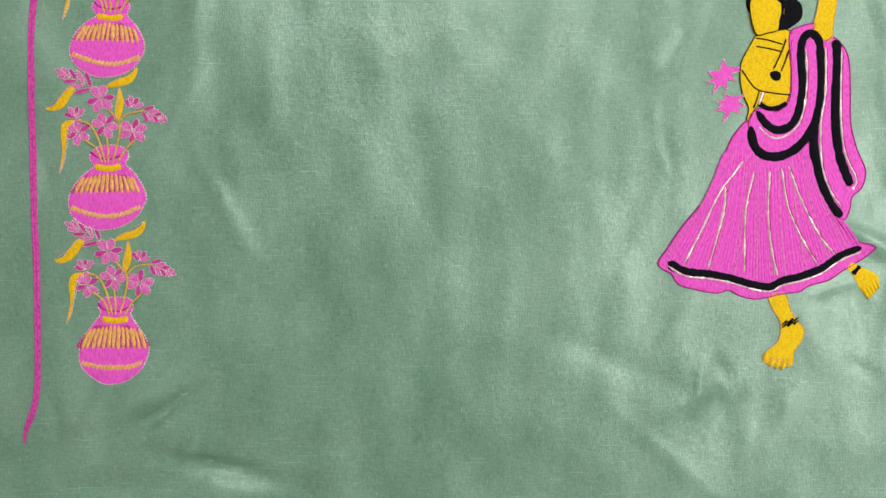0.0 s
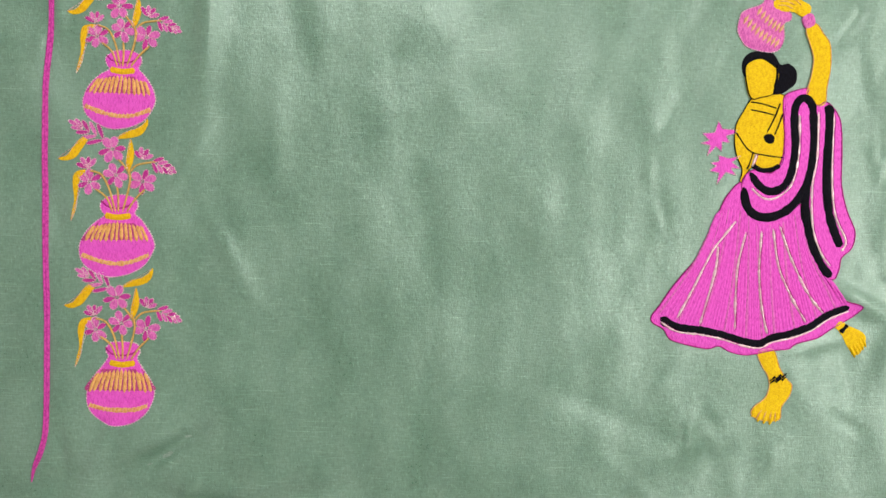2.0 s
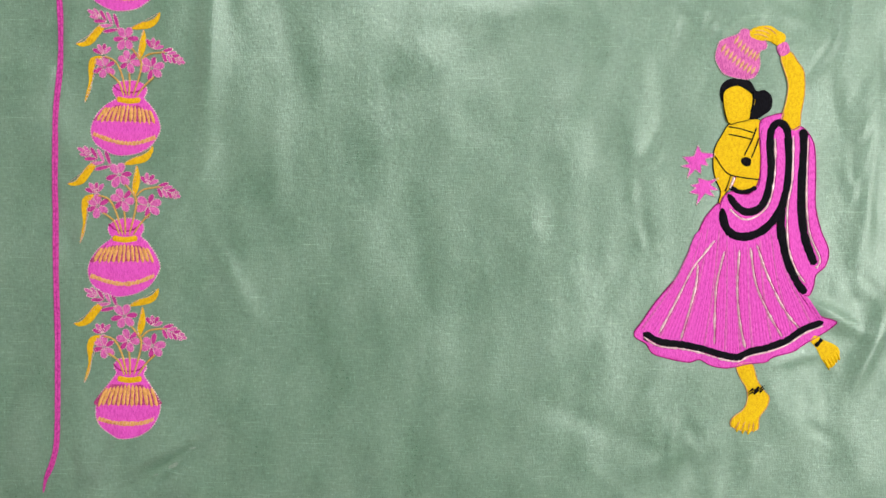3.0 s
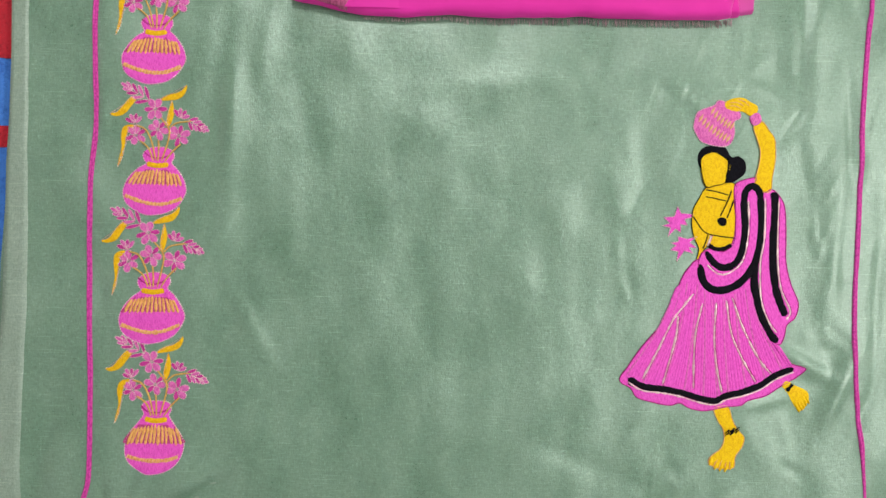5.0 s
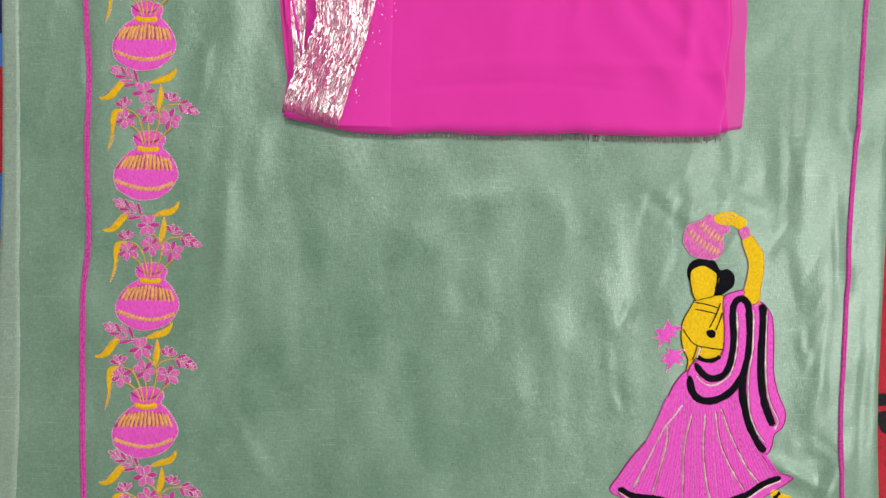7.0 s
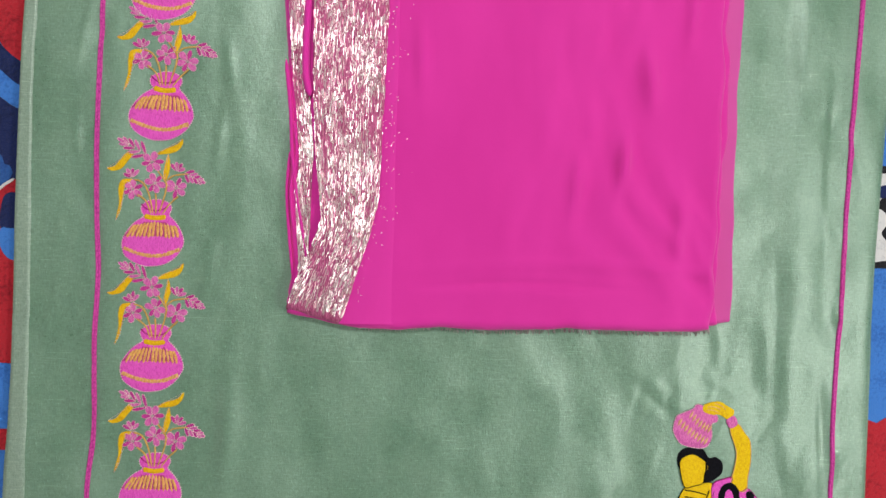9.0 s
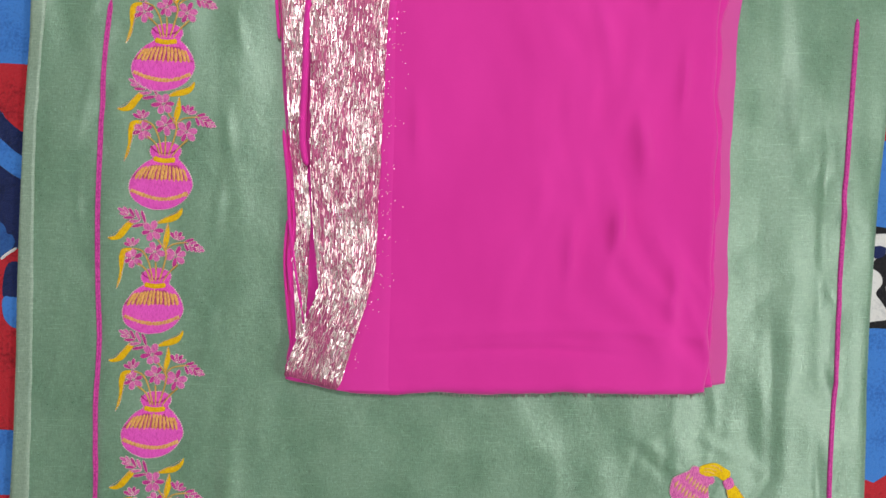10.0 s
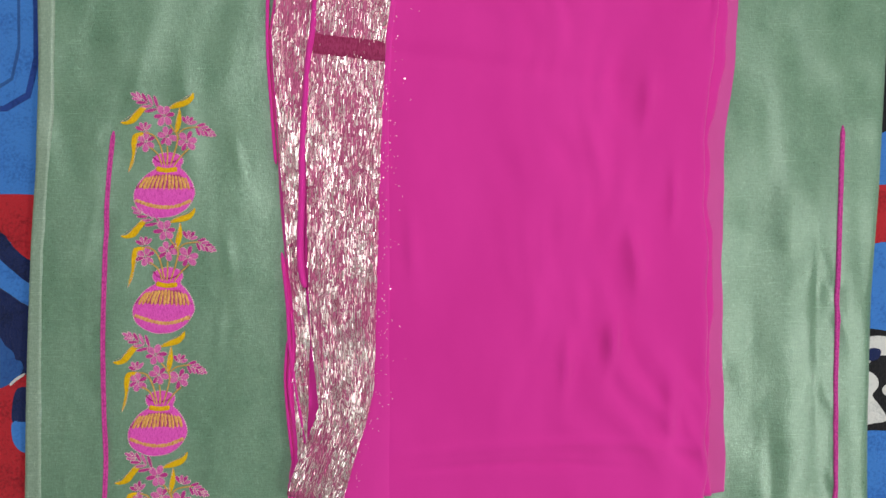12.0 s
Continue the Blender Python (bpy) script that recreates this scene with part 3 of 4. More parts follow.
def build_pot(ox, oy, turn, size, tall):
    rng = random.Random(int(oy * 1000) + 7)
    ca, sa = math.cos(radians(turn)) * size * 0.001, math.sin(radians(turn)) * size * 0.001

    def place(x, y):
        return (ox + x * ca - y * sa, oy + x * sa + y * ca)

    def line(pts, closed=False, steps=5, j=0.5):
        return curve_through([place(x + rng.uniform(-j, j), y + rng.uniform(-j, j)) for x, y in pts], closed, steps)

    outline = line(POT_TALL if tall else POT_BODY, True, 4, 0.35)
    deep = 8 if tall else 0
    bm = bmesh.new()
    pad(bm, outline, 0.0005, 0.0010, 0, 0.005)
    pot = part("pot_motif", bm, MAGENTA, saree, "magenta embroidered pot with gold bands holding flowers")
    bm = bmesh.new()
    beads(bm, outline, rng)
    part("outline_thread", bm, SILVER, pot, "silvery couched outline thread")
    bm = bmesh.new()
    ribbon(bm, line(((-13, 0), (0, -2), (14, 0)), False, 6, 0.3), 0.0082 * size, 0.0012, 0.0010, 0, taper=0.05)
    part("neck_band", bm, GOLD, pot, "gold stitched neck band")
    bm = bmesh.new()
    ribbon(bm, line(((-17, 15), (-10, 9), (0, 7), (10, 9), (17, 14)), False, 6, 0.3), 0.0022 * size, 0.0008, 0.0012, 0, taper=0.05)
    part("mouth_rim", bm, MAGENTA_DARK, pot, "dark magenta mouth line")
    bm = bmesh.new()
    low = ((-37, -40 - deep), (-20, -46 - deep), (-3, -49 - deep), (14, -47 - deep), (31, -40 - deep)) if not tall else ((-33, -44), (-18, -48), (-3, -49), (14, -48), (27, -43))
    curve = line(low, False, 8, 0.4)
    ribbon(bm, curve, 0.0056 * size, 0.0010, 0.0011, 0, taper=0.04, wobble=0.6)
    for i in range(0, len(curve) - 1, 2):
        p, q = curve[i], curve[i + 1]
        ribbon(bm, [(p[0] - 0.0006, p[1] - 0.0030), ((p[0] + q[0]) / 2, p[1]), (q[0] + 0.0006, q[1] + 0.0030)], 0.0019, 0.0009, 0.0019, 1)
    part("lower_band", bm, (AMBER, PEACH), pot, "amber braided lower band")
    bm = bmesh.new()
    drop = 0.5 * deep
    pad(bm, line(((-15, -5), (0, -6), (16, -5), (24, -11), (31, -22), (32, -25 - drop), (0, -27 - drop), (-35, -26 - drop), (-34, -21), (-24, -11)), True, 4, 0.2), 0.0011, 0.0005, 0, 0.006, rim=0.002)
    part("shoulder_field", bm, SHOULDER, pot, "dull magenta shoulder under the pleat stitches")
    bm = bmesh.new()
    count = 13
    for k in range(count):
        u = -1 + 2 * k / (count - 1)
        top, foot = (0 + u * 23, -6 - abs(u) * 4.5), (-2 + u * 31 + rng.uniform(-0.6, 0.6), -26.5 - 0.5 * deep + rng.uniform(-0.8, 0.8))
        mid = ((top[0] + foot[0]) / 2 + u, (top[1] + foot[1]) / 2)
        ribbon(bm, line((top, mid, foot), False, 3, 0.2), rng.uniform(0.0034, 0.0046) * size, 0.0011, 0.0015, 0, wobble=0.5)
    part("pleat_stitches", bm, AMBER, pot, "row of amber upright stitches")
    bm = bmesh.new()
    ribbon(bm, line(((-38, -29 - 0.6 * deep), (-18, -30 - 0.6 * deep), (0, -30.5 - 0.6 * deep), (16, -30 - 0.6 * deep), (33, -28 - 0.6 * deep)), False, 5, 0.3), 0.0010, 0.0003, 0.0012, 0)
    part("dark_line", bm, MAGENTA_DARK, pot)
    for x, y, r, start in FLOWERS:
        x, y = x + rng.uniform(-1, 1), y + rng.uniform(-1, 1)
        bm = bmesh.new()
        for k in range(6):
            a = radians(start + 60 * k + rng.uniform(-8, 8) + turn)
            petal(bm, x + 0.12 * r * math.cos(a), y + 0.12 * r * math.sin(a), a, r * rng.uniform(0.90, 1.08), r * (0.62 if k % 3 == 0 else 0.90), (k % 3 == 0) * 1, turn, place)
        ribbon(bm, [place(x - 1.3, y - 0.8), place(x, y + 0.6), place(x + 1.3, y - 0.6)], 0.0016, 0.0012, 0.0012, 2)
        part("flower", bm, (ORCHID, PLUM, SILVER), pot, "orchid pink six-petalled embroidered flower")
    for x, y, way in BUDS:
        bm = bmesh.new()
        for k, d in enumerate((-58, -20, 18, 55)):
            petal(bm, x, y, radians(way + d + turn), rng.uniform(10.5, 13), 6.4, k % 2, turn, place)
        part("bud", bm, (ORCHID, PLUM, SILVER), pot, "half-open orchid pink bud")
    for x0, y0, x1, y1 in SPRAYS:
        bm = bmesh.new()
        a = math.atan2(y1 - y0, x1 - x0)
        far = math.hypot(x1 - x0, y1 - y0)
        for k in range(4):
            f = k / 4
            px, py = x0 + (x1 - x0) * f * 0.8, y0 + (y1 - y0) * f * 0.8
            for side in (-1, 1):
                petal(bm, px, py, a + side * radians(42 - 6 * k), far * (0.46 - 0.05 * k), 5.6, (k + side) % 2, turn, place)
        petal(bm, x0 + (x1 - x0) * 0.6, y0 + (y1 - y0) * 0.6, a, far * 0.42, 6.0, 0, turn, place)
        part("flower_spray", bm, (ORCHID, PLUM, SILVER), pot, "pointed spray of orchid pink petals")
    for pts in LEAVES:
        bm = bmesh.new()
        ring = line(pts, True, 4, 0.4)
        pad(bm, ring, 0.0005, 0.0010, 0, 0.004, rim=0.002)
        beads(bm, ring[: len(ring) // 2], rng, 0.0008, 0.0036, 1, 0.0006)
        part("leaf", bm, (GOLD, SILVER), pot, "curved gold satin-stitched leaf")
    for pts in STEMS:
        bm = bmesh.new()
        ribbon(bm, line(pts, False, 5, 0.3), 0.0020 * size, 0.0009, 0.0007 + 0.0012 * (pts[-1][1] < 10), 0, taper=0.05)
        part("stem", bm, STEM, pot)


for x, y, turn, size, tall in ((-0.3245, -0.070, 0, 1.0, True), (-0.3285, 0.080, 1, 1.0, False), (-0.3240, 0.226, -2, 0.95, False), (-0.3265, 0.377, -1, 0.96, False),
                               (-0.3290, 0.524, 0, 0.95, False), (-0.3215, 0.674, -2, 0.98, False), (-0.3225, 0.816, -1, 0.98, False)):
    build_pot(x, y, turn, size, tall)


# ---- the large figure motif, one embroidered shape ----
def build_figure(ox, oy):
    bm = bmesh.new()
    slots = (MAGENTA, YELLOW, BLACK, SILVER, PEACH, ORCHID, MAGENTA_DARK)
    fields = (
        (((8, -143), (24, -140), (31, -158), (39, -170), (45, -177), (43, -188), (35, -200), (34, -212), (27, -215), (12, -214), (3, -208), (6, -200), (17, -191), (21, -179), (19, -167), (13, -158)), 1, 0.0004, 0.006),
        (((85, -111), (95, -108), (101, -113), (117, -120), (121, -129), (116, -141), (109, -144), (100, -133), (94, -122)), 1, 0.0004, 0.006),
        (((-15, 33), (-10, 6), (1, -3), (22, -2), (44, 14), (49, -11), (54, -29), (66, -52), (85, -79), (97, -88), (113, -93), (110, -101), (98, -109), (83, -118), (69, -127), (48, -133), (39, -139), (21, -141),
          (-3, -146), (-21, -143), (-33, -137), (-45, -140), (-63, -137), (-84, -131), (-92, -120), (-103, -114), (-105, -107), (-97, -96), (-83, -75), (-66, -54), (-51, -36), (-43, -18), (-38, 3), (-29, 21)), 0, 0.0006, 0.007),
        (((-9, 118), (3, 121), (25, 123), (26, 101), (27, 80), (27, 61), (23, 49), (12, 44), (-3, 49), (-10, 44), (-15, 34), (-18, 34), (-16, 46), (-22, 59), (-25, 74), (-24, 91), (-17, 105)), 1, 0.0006, 0.006),
        (((25, 121), (38, 128), (50, 130), (48, 121), (60, 113), (69, 117), (79, 108), (85, 93), (87, 61), (88, 31), (95, 5), (104, -16), (101, -33), (91, -43), (89, -55), (84, -65), (76, -63), (63, -46), (55, -26), (50, 1),
          (46, 18), (37, 6), (22, -4), (1, -4), (-11, 5), (-16, 23), (-14, 38), (-3, 46), (15, 43), (25, 57), (27, 80), (25, 101)), 0, 0.0011, 0.006),
        (((45, 190), (55, 196), (63, 186), (71, 174), (72, 151), (69, 131), (68, 116), (60, 113), (48, 122), (52, 142), (54, 160), (50, 174)), 1, 0.0012, 0.006),
        (((-19, 145), (-19, 157), (-12, 165), (1, 167), (13, 164), (20, 154), (29, 155), (37, 148), (37, 136), (30, 129), (18, 123), (0, 127), (-12, 135)), 2, 0.0006, 0.006),
        (((-17, 147), (-13, 155), (-1, 159), (11, 153), (18, 146), (18, 139), (14, 130), (12, 123), (1, 120), (-9, 118), (-14, 128)), 1, 0.0018, 0.006),
        (((-25, 196), (-22, 205), (-15, 209), (-2, 214), (2, 219), (11, 218), (28, 207), (29, 199), (22, 195), (23, 183), (21, 174), (15, 167), (3, 166), (-14, 170), (-21, 177), (-26, 187)), 5, 0.0006, 0.006),
        (((11, 218), (20, 222), (32, 223), (41, 218), (49, 213), (48, 206), (41, 202), (32, 207), (23, 207), (15, 208), (10, 212)), 1, 0.0014, 0.005),
        (((40, 201), (50, 206), (54, 196), (45, 191)), 5, 0.0018, 0.004),
        (((-60, 72), (-51, 75), (-58, 82), (-46, 83), (-42, 95), (-38, 87), (-23, 86), (-24, 83), (-34, 80), (-30, 73), (-38, 74), (-38, 64), (-44, 69), (-53, 59), (-50, 70)), 0, 0.0005, 0.005),
        (((-49, 52), (-40, 54), (-41, 60), (-30, 57), (-18, 60), (-27, 53), (-18, 47), (-28, 47), (-22, 40), (-33, 43), (-42, 30), (-40, 42), (-50, 44), (-43, 49)), 0, 0.0005, 0.005),
        (((5, 81), (11, 83), (16, 80), (15, 74), (10, 73), (6, 76)), 2, 0.0016, 0.004),
    )
    rims = {}
    for k, (pts, slot, rise, step) in enumerate(fields):
        rims[k] = curve_through(mm(pts, ox, oy), True, 1 if k in (11, 12) else 4)
        pad(bm, rims[k], rise, 0.0010, slot, step, rim=0.003)
    bead_rng = random.Random(31)
    for k in (8, 11, 12):
        beads(bm, rims[k], bead_rng, 0.0017, 0.0030, 3, fields[k][2] + 0.0004)
    for k, slot, wide in ((2, 6, 0.0012), (4, 6, 0.0012), (3, 2, 0.0009), (7, 2, 0.0009), (0, 4, 0.0008), (5, 4, 0.0008)):
        ribbon(bm, rims[k], wide, 0.0008, fields[k][2] + 0.0003, slot, closed=True, wobble=0.4)
    bands = (
        (((-8, 43), (2, 30), (14, 24), (27, 29), (35, 45), (38, 69), (36, 95), (37, 112), (44, 120), (53, 115), (56, 98), (57, 66), (52, 34), (37, 10), (19, -1), (1, -1), (-10, 9), (-14, 28)), 6.6, 0.0020),
        (((55, 48), (51, 25), (52, 1), (58, -25), (69, -49), (80, -63)), 6.6, 0.0020),
        (((71, 114), (73, 96), (72, 61), (72, 31), (76, 2), (82, -16), (89, -32)), 7.4, 0.0020),
        (((-96, -108), (-79, -118), (-54, -121), (-33, -125), (-9, -132), (9, -134), (21, -128), (42, -123), (62, -115), (80, -103), (101, -94)), 7.0, 0.0016),
        (((-6, 52), (3, 46), (13, 46), (23, 51)), 5.0, 0.0016),
        (((-10, 115), (3, 113), (18, 109)), 1.4, 0.0015), (((-10, 107), (2, 105), (16, 102)), 1.4, 0.0015),
        (((21, 115), (16, 101), (8, 84)), 1.6, 0.0015), (((24, 104), (20, 92), (16, 82)), 1.6, 0.0015),
        (((-24, 84), (-10, 66), (8, 61), (27, 59)), 1.4, 0.0015), (((-5, 64), (-8, 54), (-11, 46)), 1.4, 0.0015),
        (((94, -121), (97, -117), (101, -113)), 4.0, 0.0012),
        (((16, 153), (16, 141), (14, 130)), 2.2, 0.0028),
    )
    for pts, wide, rise in bands:
        ribbon(bm, curve_through(mm(pts, ox, oy), False, 6), wide * (1.5 if wide > 6 else 1.15) * 0.001, 0.0012, rise, 2, taper=0.03, wobble=0.22)
    threads = (
        ((41, 104), (42, 66), (36, 33), (21, 18), (7, 17), (-6, 27)), ((61, 107), (61, 60), (57, 31), (59, -11), (68, -37), (79, -52)), ((77, 105), (77, 43), (82, 2), (94, -25), (90, -36)),
        ((-21, -7), (-34, -24), (-45, -39), (-62, -75), (-79, -109)), ((-39, -33), (-41, -60), (-55, -115)), ((-10, -18), (-18, -59), (-18, -120)), ((6, -17), (5, -59), (9, -95), (16, -124)),
        ((18, -14), (25, -53), (40, -85), (56, -111)), ((25, -11), (39, -47), (58, -82), (74, -101)),
        ((-96, -112), (-79, -122), (-54, -125), (-33, -129), (-9, -136), (9, -138), (21, -132), (42, -127), (62, -119), (80, -107), (101, -98)),
        ((-6, 49), (-2, 60), (-3, 60)),
    )
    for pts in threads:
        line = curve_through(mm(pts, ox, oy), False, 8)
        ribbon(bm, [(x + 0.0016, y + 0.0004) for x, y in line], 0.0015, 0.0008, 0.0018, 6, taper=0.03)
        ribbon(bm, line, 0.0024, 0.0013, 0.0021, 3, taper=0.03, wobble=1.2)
    # rows of long stitches that fan out over the skirt
    hem_line = curve_through(((-98, -106), (-79, -116), (-54, -120), (-33, -124), (-9, -130), (9, -132), (21, -127), (42, -121), (62, -113), (80, -101), (103, -94)), False, 6)
    waist_line = curve_through(((-40, 0), (-30, 8), (-14, 6), (0, -6), (22, -7), (40, 4), (47, -4)), False, 6)
    rng = random.Random(5)
    for k in range(58):
        f = (k + 0.5) / 58
        a, b = waist_line[int(f * (len(waist_line) - 1))], hem_line[int(f * (len(hem_line) - 1))]
        mid = (a[0] * 0.52 + b[0] * 0.48 - 5 * (0.5 - f) * -2, a[1] * 0.5 + b[1] * 0.5)
        pts = [(x + rng.uniform(-0.5, 0.5), y + rng.uniform(-1.5, 1.5)) for x, y in (a, mid, b)]
        ribbon(bm, curve_through(mm(pts, ox, oy), False, 9), rng.uniform(0.0026, 0.0036), 0.0007, 0.0013, 0 if k % 6 else 5, taper=0.02, wobble=0.5)
    # toes and ankle chains
    for pts in (((8, -214), (11, -207), (14, -203)), ((15, -215), (17, -208), (19, -204)), ((22, -216), (23, -209), (24, -205)), ((28, -215), (28, -209), (28, -205))):
        ribbon(bm, mm(pts, ox, oy), 0.0012, 0.0008, 0.0016, 4)
    for k in range(5):  # each toe a short padded stitch past the rim of the foot
        x, y = 4 + 6.2 * k, (-208, -213, -215, -216, -213)[k]
        ribbon(bm, mm(((x + 3, y + 9), (x + 1.2, y + 2), (x, y - 3)), ox, oy), 0.0056, 0.0016, 0.0010, 1, taper=0.3)
        x, y = 121 - 2.8 * k, -133 - 2.7 * k
        ribbon(bm, mm(((x - 6, y + 9), (x - 2, y + 2), (x, y - 3)), ox, oy), 0.0036, 0.0015, 0.0010, 1, taper=0.3)
    for x0, y0, x1, y1, n in ((22, -174, 38, -169, 5), (22, -171, 38, -166, 5)):
        line = [(x0 + (x1 - x0) * i / n + (1.0 if i % 2 else -1.0), y0 + (y1 - y0) * i / n + (1.8 if i % 2 else -1.8)) for i in range(n + 1)]
        ribbon(bm, mm(line, ox, oy), 0.0024, 0.0012, 0.0017, 2)
    # fingers of the raised arm, spread over the pot's mouth
    for pts in (((14, 213), (22, 213), (30, 210)), ((15, 217), (24, 217), (33, 213)), ((24, 221), (32, 219), (39, 213))):
        ribbon(bm, curve_through(mm(pts, ox, oy), False, 4), 0.0012, 0.0010, 0.0022, 4, taper=0.2)
    # amber zigzag bands on the carried pot
    for (x0, y0), (x1, y1), n in (((-20, 200), (17, 174), 9), ((-6, 209), (21, 189), 7)):
        for k in range(n):
            f = (k + 0.5) / n
            x, y = x0 + (x1 - x0) * f, y0 + (y1 - y0) * f - 3 * math.sin(math.pi * f)
            ribbon(bm, mm(((x - 2.6, y - 4.5), (x, y), (x + 2.6, y + 4.5)), ox, oy), 0.0040, 0.0013, 0.0019, 4)
    part("figure_motif", bm, slots, saree, "magenta, yellow and black embroidered dancing figure carrying a pot")


build_figure(0.323, 0.093)


# ---- folded magenta chiffon with tinsel lace ----
SIDE_LEFT = mm(((-168, 400), (-172, 427), (-166, 460), (-170, 493), (-175, 559), (-170, 605), (-177, 685), (-186, 812), (-191, 881), (-198, 978), (-191, 1030), (-195, 1330)))
SIDE_RIGHT = mm(ox=0.008, points=((356, 395), (358, 430), (356, 507), (356, 603), (360, 741), (365, 852), (380, 943), (385, 1021), (395, 1330)))
LACE_LEFT = mm(((-172, 419), (-161, 452), (-143, 494), (-132, 527), (-141, 606), (-146, 691), (-147, 798), (-149, 846), (-146, 950), (-141, 980), (-137, 1020), (-125, 1330)))
LACE_RIGHT = mm(((-107, 402), (-90, 462), (-77, 502), (-66, 549), (-64, 608), (-60, 743), (-57, 827), (-53, 915), (-50, 978), (-44, 1020), (-36, 1330)))


NEAR_LINE = mm(((417, -173), (409, -137), (403, -108), (400, -86), (399, -45), (403, 10), (400, 65), (404, 155), (403, 238), (403, 290), (405, 325), (410, 361)))


def NEAR_EDGE(x):
    return along(NEAR_LINE, x) - 0.403 + 0.0016 * noise.noise((x * 40, 5.0, 6.0))


def chiffon_relief(x, y):
    z = 0.0034 * noise.noise((x * 6 + 2, y * 2.6, 8.0)) + 0.0020 * noise.noise((x * 15, y * 4.5, 2.0)) + 0.0056 * max(0.0, min(1.0, (x - 0.02) * 6)) * noise.noise((x * 30 + 3 * noise.noise((x * 6, y * 6, 1.0)), y * 14, 5.0))
    z += 0.0026 * math.exp(-((y - 0.47 - 0.01 * math.sin(x * 9)) / 0.008) ** 2) * max(0, min(1, (x + 0.05) * 8))
    for cx, cy, lean, wide, high in ((0.22, 0.60, 0.16, 0.008, 0.0040), (0.25, 0.70, -0.10, 0.010, 0.0036), (0.165, 0.57, 0.08, 0.007, 0.0026), (0.27, 0.90, 0.08, 0.010, 0.0034), (-0.02, 0.72, -0.03, 0.007, 0.0020), (0.29, 0.52, 0.06, 0.009, 0.0030), (0.20, 0.84, -0.12, 0.012, 0.0026), (0.30, 0.78, 0.04, 0.007, 0.0024), (0.13, 0.66, 0.1, 0.012, 0.0018)):
        z += 2.4 * high * math.exp(-((x - cx - lean * (y - cy)) / wide) ** 2 - ((y - cy) / 0.036) ** 2)
    z -= 0.0026 * math.exp(-((y - 0.450 - 0.006 * math.sin(x * 14)) / 0.0045) ** 2) * max(0.0, min(1.0, (x + 0.03) * 12, (0.26 - x) * 9))
    return z - 0.0042 * math.exp(-((y - 0.962 + 0.12 * (x + 0.1)) / 0.013) ** 2) * max(0.12, min(1.0, 1 - (x + 0.0) * 3))


def shifted(points, dx):
    return [(x + dx, y) for x, y in points]


